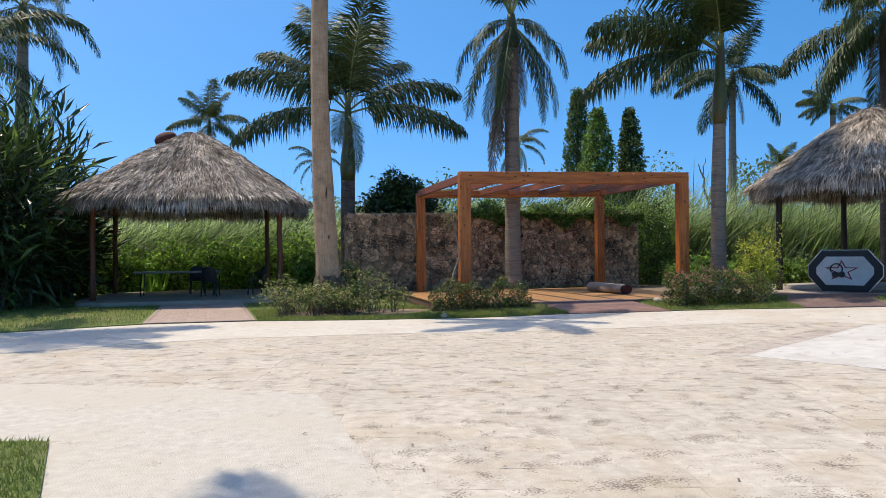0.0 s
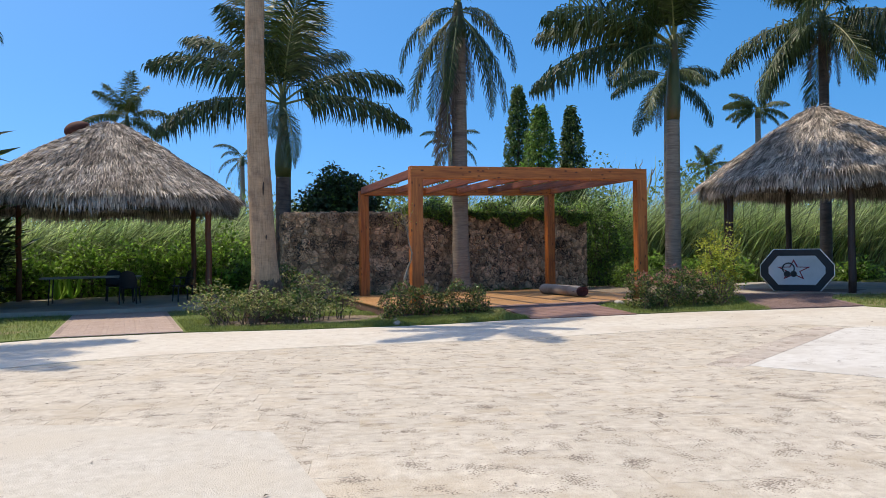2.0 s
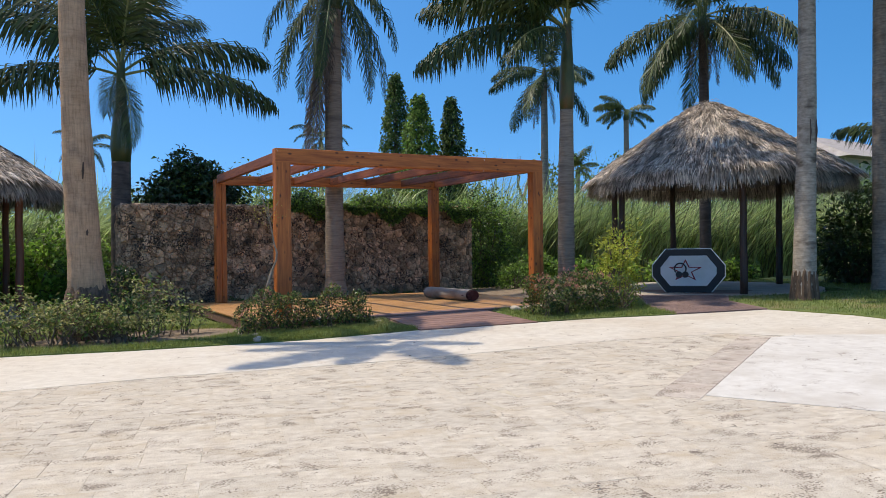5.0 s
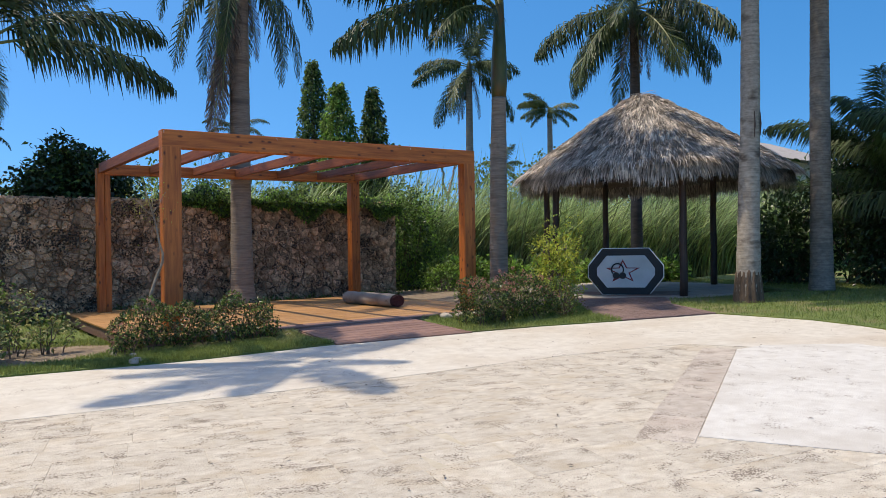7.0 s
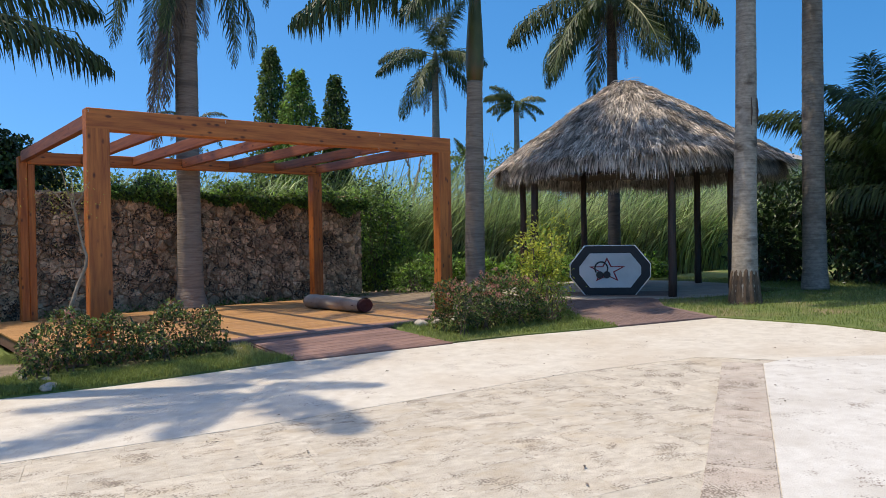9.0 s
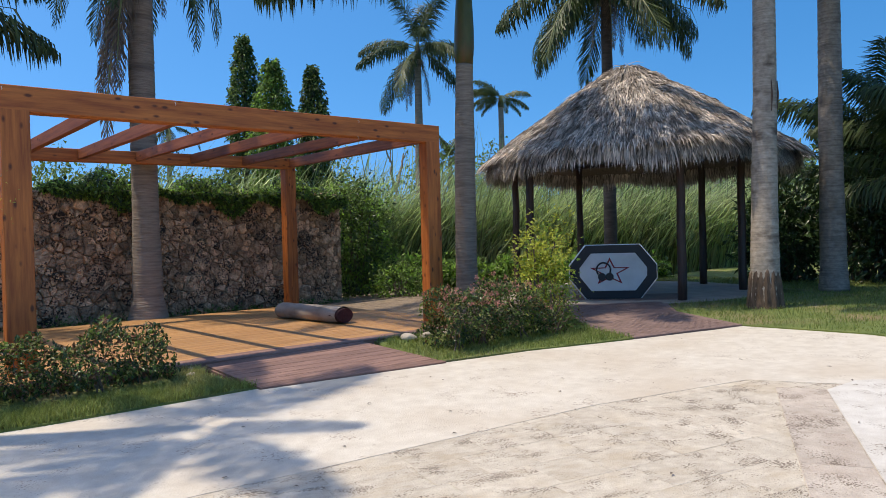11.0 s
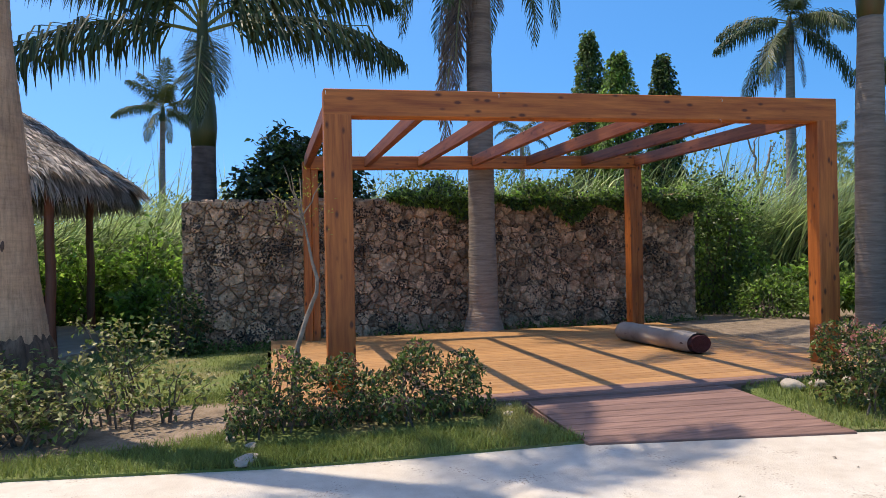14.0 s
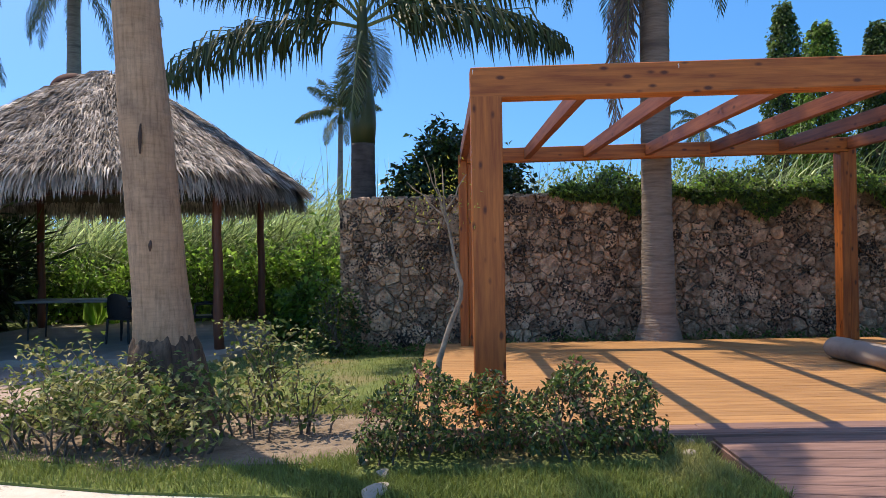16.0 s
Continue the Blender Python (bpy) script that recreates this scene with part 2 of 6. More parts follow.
def foliage(name, p, d, length, width, material, seed=0, droop=0.2, wild=0.8):
    g = np.random.default_rng(seed + 99)
    n = len(p)
    dr = unit(d + g.normal(size=(n, 3)) * wild + np.array([0, 0, -droop]))
    up = unit(np.array([0, 0, 1.0]) + g.normal(size=(n, 3)) * 0.75 + d * 0.4)
    return leaf_mesh(name, p, dr, up, length * g.uniform(0.6, 1.25, n), width * g.uniform(0.6, 1.25, n), material)


# ---------------------------------------------------------------- materials
M_TRAV = mat("travertine", (0.46, 0.40, 0.318), (0.62, 0.565, 0.468), 9, 0.8, 0.9, 60, rnd=0.06, stretch=(1, 1.5, 1), c3=(0.47, 0.38, 0.26), c3_scale=2.6, c3_at=(0.5, 0.88), dist=0.014, pits=((0.20, 0.16, 0.12), 66.0, 0.308, 0.36))
M_TRAVP = mat("pinkish_travertine", (0.42, 0.36, 0.298), (0.56, 0.495, 0.42), 9, 0.8, 0.9, 60, rnd=0.06, c3=(0.40, 0.32, 0.26), c3_scale=2.6, c3_at=(0.48, 0.8), dist=0.014, pits=((0.20, 0.16, 0.12), 66.0, 0.308, 0.36))
M_TRAVJ = mat("travertine_rest", (0.46, 0.40, 0.318), (0.62, 0.565, 0.468), 9, 0.8, 0.9, 60, island=0.06, c3=(0.47, 0.38, 0.26), c3_scale=1.2, c3_at=(0.5, 0.85), dist=0.014, pits=((0.20, 0.16, 0.12), 66.0, 0.308, 0.36))
M_BAND = mat("smooth_limestone", (0.53, 0.48, 0.40), (0.64, 0.595, 0.51), 6, 0.75, 0.6, 70, c3=(0.47, 0.385, 0.285), c3_scale=0.5, c3_at=(0.48, 0.85), pits=((0.36, 0.30, 0.24), 45.0, 0.345, 0.42))
M_WHITE = mat("white_limestone", (0.54, 0.51, 0.46), (0.64, 0.62, 0.57), 7, 0.75, 0.6, 60, c3=(0.47, 0.43, 0.37), c3_scale=1.2, c3_at=(0.5, 0.8), pits=((0.26, 0.22, 0.18), 66.0, 0.352, 0.40))
M_SLAB = mat("pale_limestone", (0.47, 0.43, 0.36), (0.60, 0.56, 0.485), 10, 0.8, 0.8, 90, c3=(0.53, 0.475, 0.385), c3_scale=0.8, c3_at=(0.45, 0.75), pits=((0.32, 0.27, 0.22), 66.0, 0.35, 0.42))
M_GROUT = mat("joint_sand", (0.44, 0.385, 0.29), (0.54, 0.48, 0.375), 9, 0.95, 0.2)
M_SOIL = mat("soil", (0.13, 0.095, 0.062), (0.30, 0.23, 0.16), 7, 0.95, 0.9, 28, c3=(0.28, 0.215, 0.145), c3_scale=2.2, dist=0.03)
M_GRASS = mat("grass_blades", (0.16, 0.22, 0.05), (0.30, 0.35, 0.095), 1.6, 0.6, 0.0, island=0.35, trans=0.4, c3=(0.38, 0.35, 0.15), c3_scale=0.9, c3_at=(0.55, 0.75))
M_TURF = mat("turf", (0.10, 0.15, 0.03), (0.18, 0.22, 0.055), 3, 0.9, 0.9, 60, c3=(0.25, 0.20, 0.10), c3_scale=0.8, c3_at=(0.52, 0.7), dist=0.03)
M_BRICK = mat("pink_paver", (0.36, 0.265, 0.215), (0.45, 0.345, 0.285), 5, 0.85, 0.4, 50, rnd=0.05)
# brown is darkened to carry the dappled palm shade on this path
M_BRICKSH = mat("shade_brown_paver", (0.17, 0.108, 0.09), (0.25, 0.168, 0.14), 5, 0.85, 0.4, 50, rnd=0.12)
M_CONC = mat("grey_concrete", (0.34, 0.285, 0.22), (0.45, 0.385, 0.30), 2.5, 0.85, 0.3, 50, c3=(0.28, 0.26, 0.24), c3_scale=0.9)
M_DECK = wood("deck_wood", (0.32, 0.155, 0.05), (0.50, 0.275, 0.105), "x", 0.10, knots=False)
M_RAMP = wood("ramp_wood", (0.15, 0.082, 0.062), (0.29, 0.17, 0.13), "x", 0.14, knots=False, rough=0.65)
M_PINEX = wood("orange_pine_beam", (0.27, 0.065, 0.011), (0.56, 0.175, 0.032), "x", 0.05)
M_PINEZ = wood("orange_pine_post", (0.27, 0.065, 0.011), (0.56, 0.175, 0.032), "z", 0.05)
# red-brown stain, with the rafters' shaded sides worked into a darker colour
M_RAFT = wood("shaded_red_brown_rafter", (0.14, 0.036, 0.015), (0.31, 0.10, 0.036), "y", 0.15)
M_STONE = mat("coral_stone", (0.34, 0.20, 0.115), (0.78, 0.53, 0.325), 9, 0.95, 1.0, 26, rnd=0.42, c3=(0.25, 0.165, 0.105), c3_scale=3.2, c3_at=(0.52, 0.72), dist=0.05, pits=((0.06, 0.042, 0.03), 26.0, 0.285, 0.335))
M_STONEJ = mat("coral_stone_rest", (0.34, 0.20, 0.115), (0.78, 0.53, 0.325), 9, 0.95, 1.0, 26, island=0.42, c3=(0.25, 0.165, 0.105), c3_scale=3.2, c3_at=(0.52, 0.72), dist=0.05, pits=((0.06, 0.042, 0.03), 26.0, 0.285, 0.335))
M_MORTAR = mat("dark_mortar", (0.21, 0.14, 0.09), (0.42, 0.29, 0.19), 14, 0.95, 0.8, 50)
M_THATCH = mat("dry_thatch", (0.215, 0.175, 0.14), (0.71, 0.63, 0.54), 3.0, 0.85, 0.0, island=0.78, trans=0.15, c3=(0.24, 0.20, 0.165), c3_scale=1.1, c3_at=(0.5, 0.75))
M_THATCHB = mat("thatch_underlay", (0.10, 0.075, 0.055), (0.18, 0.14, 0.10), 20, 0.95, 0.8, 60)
M_POST1 = wood("red_brown_pole", (0.13, 0.042, 0.022), (0.22, 0.075, 0.038), "z", 0.1, knots=False)
M_POST2 = wood("dark_pole", (0.035, 0.02, 0.015), (0.075, 0.042, 0.03), "z", 0.15, knots=False)
M_TRUNK = mat("palm_trunk_grey", (0.21, 0.165, 0.12), (0.34, 0.275, 0.21), 5.0, 0.9, 0.7, 5, stretch=(0.7, 0.7, 6), c3=(0.11, 0.085, 0.07), c3_scale=0.9, c3_at=(0.54, 0.75), dist=0.025)
M_TRUNKA = fibrous(fibrous(mat("palm_trunk_tan", (0.45, 0.285, 0.165), (0.57, 0.385, 0.24), 3, 0.9, 0.5, 12, c3=(0.28, 0.185, 0.125), c3_scale=2.2, c3_at=(0.54, 0.75), dist=0.02), (36, 36, 3.0), 0.62), (6, 6, 40), 0.78, 0.25)
M_TRUNKW = fibrous(mat("palm_trunk_pale", (0.27, 0.225, 0.175), (0.46, 0.40, 0.325), 9, 0.9, 0.5, 40, stretch=(1, 1, 1.6), c3=(0.10, 0.075, 0.055), c3_scale=1.7, c3_at=(0.55, 0.68), dist=0.012), (1.6, 1.6, 26), 0.62, 0.3)
M_TRUNKE = fibrous(mat("palm_trunk_ashen", (0.20, 0.165, 0.13), (0.33, 0.28, 0.225), 9, 0.9, 0.5, 40, stretch=(1, 1, 1.6), c3=(0.12, 0.095, 0.075), c3_scale=1.3, c3_at=(0.52, 0.7), dist=0.012), (1.6, 1.6, 26), 0.55, 0.3)
M_TRUNKD = mat("palm_trunk_dark", (0.06, 0.05, 0.042), (0.12, 0.10, 0.085), 3.0, 0.9, 0.5, 25, stretch=(1, 1, 5))
M_ROOT = fibrous(mat("palm_root_fibre", (0.08, 0.052, 0.034), (0.19, 0.128, 0.084), 6, 0.95, 0.7, 20, stretch=(1, 1, 0.3), dist=0.03), (30, 30, 2.0), 0.4, 0.8)
M_SCAR = mat("trunk_scar", (0.05, 0.035, 0.028), (0.09, 0.06, 0.045), 12, 0.95, 0.4)
M_TRUNKF = fibrous(mat("palm_trunk_brown", (0.13, 0.10, 0.08), (0.20, 0.155, 0.125), 4, 0.9, 0.6, 9, c3=(0.08, 0.06, 0.05), c3_scale=1.5, dist=0.02), (3, 3, 16), 0.5)
M_SHAFT = mat("green_crownshaft", (0.04, 0.058, 0.014), (0.09, 0.105, 0.028), 1.2, 0.5, 0.2, 20, stretch=(3, 3, 1), c3=(0.16, 0.075, 0.035), c3_scale=0.7, c3_at=(0.52, 0.72))
M_FROND = mat("palm_frond", (0.026, 0.05, 0.01), (0.065, 0.10, 0.02), 1.2, 0.5, 0.0, island=0.45, trans=0.18)
M_FRONDY = mat("yellow_green_frond", (0.05, 0.08, 0.016), (0.12, 0.15, 0.03), 1.2, 0.45, 0.0, island=0.35, trans=0.3)
M_FRONDD = mat("dead_frond", (0.09, 0.07, 0.055), (0.20, 0.155, 0.115), 2.0, 0.8, 0.0, island=0.35, trans=0.1)
M_RACHIS = mat("frond_stalk", (0.14, 0.17, 0.05), (0.22, 0.24, 0.08), 4, 0.5, 0.1)
M_LEAF = mat("shrub_leaf", (0.08, 0.145, 0.03), (0.17, 0.25, 0.058), 2.5, 0.6, 0.0, island=0.5, trans=0.42)
M_LEAFB = mat("bright_leaf", (0.15, 0.30, 0.04), (0.33, 0.50, 0.09), 1.5, 0.4, 0.0, island=0.5, trans=0.58)
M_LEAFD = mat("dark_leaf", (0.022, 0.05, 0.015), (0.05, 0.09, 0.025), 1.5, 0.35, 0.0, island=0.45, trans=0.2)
M_LEAFY = mat("yellow_leaf", (0.38, 0.42, 0.045), (0.55, 0.57, 0.10), 2.5, 0.45, 0.0, island=0.4, trans=0.5)
M_LEAFR = mat("bronze_leaf", (0.13, 0.065, 0.035), (0.22, 0.125, 0.06), 4, 0.4, 0.0, island=0.5, trans=0.35)
M_PALE = mat("pale_leaf", (0.23, 0.235, 0.08), (0.42, 0.41, 0.165), 3, 0.45, 0.0, island=0.45, trans=0.42)
M_FLOWER = mat("coral_flower", (0.42, 0.16, 0.13), (0.58, 0.30, 0.23), 8, 0.6, 0.0, island=0.3, trans=0.3)
M_TWIG = mat("twig", (0.10, 0.075, 0.055), (0.19, 0.145, 0.11), 12, 0.9, 0.3)
M_BARKP = mat("pale_bark", (0.17, 0.125, 0.085), (0.38, 0.30, 0.215), 14, 0.9, 0.7, 40)
M_REED = mat("reed_blade", (0.14, 0.225, 0.065), (0.47, 0.57, 0.245), 0.35, 0.55, 0.0, island=0.75, trans=0.62, c3=(0.50, 0.55, 0.32), c3_scale=0.5, c3_at=(0.5, 0.75))
M_CARPET = mat("grey_carpet_back", (0.30, 0.25, 0.20), (0.42, 0.36, 0.30), 5, 0.98, 0.5, 90, c3=(0.20, 0.16, 0.13), c3_scale=2.5)
M_CARPETR = mat("maroon_carpet", (0.055, 0.018, 0.018), (0.10, 0.035, 0.035), 20, 0.98, 0.6, 120)
M_BLACK = mat("black_gloss_panel", (0.012, 0.012, 0.013), (0.02, 0.02, 0.022), 3, 0.5, 0.0)
M_PANEL = mat("white_panel", (0.62, 0.61, 0.58), (0.70, 0.69, 0.66), 2, 0.5, 0.05, 30, c3=(0.55, 0.53, 0.49), c3_scale=1.5)
M_STEEL = mat("brushed_edge", (0.55, 0.55, 0.55), (0.7, 0.7, 0.7), 20, 0.3, 0.0, metal=0.9)
M_RED = mat("dark_red_paint", (0.22, 0.012, 0.015), (0.30, 0.02, 0.022), 5, 0.4, 0.0)
M_CHAIR = mat("black_plastic", (0.012, 0.012, 0.013), (0.022, 0.022, 0.024), 6, 0.45, 0.1)
M_TABLE = mat("grey_table_top", (0.20, 0.20, 0.19), (0.28, 0.28, 0.27), 4, 0.5, 0.1)
M_ROCK = mat("pale_stone", (0.34, 0.29, 0.23), (0.50, 0.44, 0.36), 7, 0.9, 0.6, 25)
M_ROOFH = mat("grey_roof_tiles", (0.30, 0.27, 0.24), (0.42, 0.38, 0.34), 1.5, 0.9, 0.4)
M_HWALL = mat("cream_render", (0.55, 0.50, 0.42), (0.65, 0.60, 0.52), 0.7, 0.9, 0.2)
M_POT = mat("rust_cap", (0.07, 0.022, 0.014), (0.12, 0.04, 0.025), 6, 0.8, 0.4)

# ---------------------------------------------------------------- ground and pavement
def sheet(name, outline, z, thick, material, step=None):
    """A flat slab over an outline that follows the ground, with a small thickness."""
    bm = bmesh.new()
    top = [bm.verts.new((x, y, gz(x) + z)) for x, y in outline]
    f = bm.faces.new(top)
    if f.normal.z < 0:
        f.normal_flip()
    bmesh.ops.triangulate(bm, faces=[f])
    bmesh.ops.bisect_plane(bm, geom=bm.verts[:] + bm.edges[:] + bm.faces[:], plane_co=(0, 0, 0), plane_no=(1, 0, 0))
    for v in bm.verts:
        v.co.z = gz(v.co.x) + z
    r = bmesh.ops.extrude_face_region(bm, geom=bm.faces[:])
    for v in [g for g in r["geom"] if isinstance(g, bmesh.types.BMVert)]:
        v.co.z -= thick
    bmesh.ops.recalc_face_normals(bm, faces=bm.faces[:])
    return bm_mesh(name, bm, material)


EDGE = [(-40, -4.5), (-14, -3.2), (-9.2, -1.4), (-6.85, -0.62), (-4.65, -0.68), (-2.6, -1.2), (-0.5, -1.5), (0.5, -1.58), (1.97, -1.67),
        (4.1, -2.15), (5.4, -2.45), (6.73, -2.94), (8.34, -3.45), (8.9, -3.6)]
INNER = [(-40, -8), (-14, -6.2), (-8.3, -4.4), (-5.5, -3.6), (-2.5, -3.75), (1.2, -4.4), (3.6, -4.75), (5.4, -5.3)]

bm = bmesh.new()
rings = [0, 18, 40, 90, 250, 900, 2600]
prev = None
for r in rings:
    if r == 0:
        prev = [bm.verts.new((0, 0, -0.05))]
        continue
    cur = [bm.verts.new((r * math.cos(a * math.pi / 18), r * math.sin(a * math.pi / 18), -0.05)) for a in range(36)]
    for a in range(36):
        b = (a + 1) % 36
        bm.faces.new((prev[0], cur[a], cur[b]) if len(prev) == 1 else (prev[a], cur[a], cur[b], prev[b]))
    prev = cur
solo("ground", bm_mesh("ground", bm, M_SOIL), "dark bare soil ground reaching the horizon", "ground", kind="structure")

# plaza bed and its surfaces
plaza = EDGE + [(8.98, -5.3), (8.7, -6.2), (8.2, -7.2), (7.6, -9.5), (8, -14), (12, -30), (-40, -30)]
pavement = solo("pavement", sheet("pavement", plaza, -0.0045, 0.06, M_GROUT), "pale travertine plaza paving with sandy joints", "pavement", kind="structure")
band = EDGE[::1] + [(8.98, -5.3), (8.7, -6.2), (8.2, -7.2), (7.6, -9.5), (8, -14), (6.2, -14), (5.2, -9.0), (5.75, -6.05)] + INNER[::-1]
part("border_slab", sheet("border_slab", band, 0.002, 0.03, M_BAND), pavement, "smooth cream limestone border")
U, V = Vector((0.894, 0.447)), Vector((0.447, -0.894))
P0 = Vector((1.6, -7.95))
white = [P0, P0 + U * 4.28, P0 + U * 4.75 + V * 0.3, P0 + U * 5.2 + V * 1.4, P0 + U * 3.0 + V * 4.0, P0 + V * 3.4]
part("white_slab", sheet("white_slab", [tuple(p) for p in white], 0.0045, 0.03, M_WHITE), pavement, "bleached white limestone slab")

pale = [(-9.4, -6.3), (-7.3, -7.15), (-5.5, -7.85), (-4.0, -8.75), (-3.8, -11.85), (-3.7, -15.0), (-5.9, -15.0), (-6.2, -11.3), (-6.5, -10.1), (-9.4, -9.4)]
part("pale_slab", sheet("pale_slab", pale, 0.0035, 0.03, M_SLAB), pavement, "pale worn limestone slab")

# lawns, sheets of turf under the blades
lawn_a = EDGE[1:9] + [(1.75, -0.7), (-0.6, -0.7), (-0.6, 5.5), (-2.0, 5.5), (-3.6, 12), (-14, 12)]
lawn_b = [(4.1, -2.13)] + EDGE[10:12] + [(6.95, -3.0), (7.3, -2.1), (8.0, -1.2), (8.9, -0.2), (6.6, -0.2), (6.6, -0.7), (3.95, -0.7)]
lawn_c = [(8.9, -3.6), (8.98, -5.3), (8.7, -6.2), (8.2, -7.2), (7.6, -9.5), (8, -14), (12, -30), (34, -30), (34, 6), (17, 3), (14.5, -2.4), (12.0, -1.75), (10.9, -1.2), (9.9, -1.95)]
lawn_d = [(-6.1, -9.97), (-5.8, -11.3), (-5.5, -14.5), (-8.5, -30), (-40, -30), (-40, -9.0), (-9, -9.2)]
GRASS = {}
for nm, o, lab in (("lawn", lawn_a, "mown green lawn with worn dry patches"), ("lawn", lawn_b, "narrow mown green lawn strip"),
                   ("lawn", lawn_c, "shaded green lawn beneath tall palms"), ("lawn", lawn_d, "green lawn island beside the plaza")):
    ob = solo(nm, sheet(nm, o, 0.022, 0.08, M_TURF), lab, "lawn", kind="structure")
    GRASS[ob.name] = o


def inside(poly, x, y):
    c = np.zeros(len(x), bool)
    for (x0, y0), (x1, y1) in zip(poly, poly[1:] + poly[:1]):
        k = ((y0 > y) != (y1 > y)) & (x < (x1 - x0) * (y - y0) / (y1 - y0 + 1e-12) + x0)
        c ^= k
    return c


def grass(poly, bounds, n, h, name):
    x = rng.uniform(bounds[0], bounds[1], n)
    y = rng.uniform(bounds[2], bounds[3], n)
    k = inside(poly, x, y)
    # bed of bare soil round the rose shrubs
    k &= ~(((x + 2.3) / 2.1) ** 2 + ((y - 0.22) / 0.95) ** 2 < rng.uniform(0.6, 1.2, n))
    k &= ~((np.abs(x - 0.2) < 1.15) & (np.abs(y + 0.75) < 0.36))
    k &= ~inside([(-6.9, -0.7), (-4.6, -0.7), (-5.0, 5.0), (-7.2, 5.0)], x, y)
    x, y = x[k], y[k]
    c = np.stack([x, y, gzv(x) + 0.02 + bank(x, y)], 1)
    m = len(x)
    lean = rng.normal(size=(m, 3)) * 0.45
    lean[:, 2] = 0
    me = blade_mesh(name, c, lean, h * rng.uniform(0.5, 1.3, m), 0.008 + 0.1 * h * 0.1, M_GRASS, segs=2)
    solo(name, me, "short green grass blades of the lawn", "grass", kind="stuff")


for xa, xb, ya in ((-1.2, 1.72, -1.62), (4.2, 6.95, -2.3)):
    vs, fs = [], []
    nx, ny = 16, 8
    for i in range(nx + 1):
        for j in range(ny + 1):
            x = xa + (xb - xa) * i / nx
            y0 = max(float(lawn_front(x)), ya)
            y = y0 + (-0.69 - y0) * j / ny
            e = 0.0 if i in (0, nx) and xa < 0 and i == 0 else 1.0
            vs.append((x, y, gz(x) + 0.018 + float(bank(x, y)) * e + 0.006 * noise.noise(Vector((x * 3, y * 3, 0)))))
    for i in range(nx):
        for j in range(ny):
            a = i * (ny + 1) + j
            fs.append((a, a + ny + 1, a + ny + 2, a + 1))
    o = len(vs)
    vs += [(x, y, 0.0) for x, y, z in vs[:o]]
    for i in range(nx):
        a, b = i * (ny + 1) + ny, (i + 1) * (ny + 1) + ny
        fs.append((a, b, b + o, a + o))
    for j in range(ny):
        a, b = j, j + 1
        c, d = nx * (ny + 1) + j, nx * (ny + 1) + j + 1
        fs += [(a, b, b + o, a + o), (c, c + o, d + o, d)]
    solo("lawn", mesh_of("lawn", vs, fs, M_TURF, True), "grassy bank rising to the deck's edge", "lawn", kind="structure")

grass(lawn_a, (-5, 0, -1.6, 1.6), 42000, 0.075, "grass")
grass(lawn_a, (-14, 0, -3.2, 8), 45000, 0.07, "grass")
grass(lawn_a, (-1.3, 2, -1.8, -0.6), 26000, 0.085, "grass")
grass(lawn_b, (3.8, 9, -3.5, -0.2), 26000, 0.08, "grass")
rear_bed = [(6.6, -0.21), (8.9, -0.21), (10.0, 2.6), (9.4, 6.4), (8.2, 6.4), (6.2, 5.6), (6.2, 4.96), (6.6, 4.9)]
solo("flower_bed", sheet("flower_bed", rear_bed, 0.02, 0.08, M_SOIL), "bare brown soil and litter beside the deck", "flower bed", kind="structure")
grass(lawn_c, (7.5, 18, -9, 3), 45000, 0.075, "grass")
grass(lawn_d, (-8, -5.4, -14.5, -9.5), 30000, 0.05, "grass")
bed = [(-2.3 + 2.05 * math.cos(a / 24 * 6.2832) * (1 + 0.07 * math.sin(a * 1.9)), 0.22 + 0.93 * math.sin(a / 24 * 6.2832) * (1 + 0.1 * math.sin(a * 2.3))) for a in range(24)]
solo("flower_bed", sheet("flower_bed", bed, 0.034, 0.04, M_SOIL), "bare brown soil bed under the shrubs", "flower bed", kind="structure")
hbed = [(-0.98, -1.18), (1.4, -1.25), (1.45, -0.55), (-0.95, -0.4)]
solo("flower_bed", sheet("flower_bed", hbed, 0.03, 0.04, M_SOIL), "dark soil bed under the low hedge", "flower bed", kind="structure")


# paths to the two shelters
def paver_path(name, left, right, material, label, z=0.034):
    """Rows of rectangular pavers between two edge lines (same number of points)."""
    out = left + right[::-1]
    base = solo(name, sheet(name, out, z - 0.006, 0.05, material), label, "path", kind="structure")
    return base


path_a = paver_path("path", [(-6.85, -0.62), (-7.15, 4.75)], [(-4.65, -0.68), (-5.05, 4.75)], M_BRICK, "pinkish paver path to the thatched shelter")
path_b = paver_path("path", [(6.95, -3.0), (7.4, -2.0), (8.9, 0.0), (10.4, 3.0)], [(8.9, -3.6), (9.9, -1.95), (10.9, -1.2), (13, -0.4)], M_BRICKSH, "reddish-brown paver path to the thatched shelter, darkened for dappled shade")


def disc(cx, cy, r, n=40, sq=2.0):
    o = []
    for k in range(n):
        a = 2 * math.pi * k / n
        c, s = math.cos(a), math.sin(a)
        q = (abs(c) ** sq + abs(s) ** sq) ** (-1 / sq)
        o.append((cx + r * q * c, cy + r * q * s))
    return o


solo("shelter_floor", sheet("shelter_floor", disc(-6.5, 7.5, 3.0, 40, 8), 0.13, 0.2, M_CONC), "grey concrete floor slab of the thatched shelter", "floor", kind="structure")
solo("shelter_floor", sheet("shelter_floor", disc(12.95, 1.2, 3.1), 0.03, 0.12, M_CONC), "grey concrete floor slab of the round shelter", "floor", kind="structure")

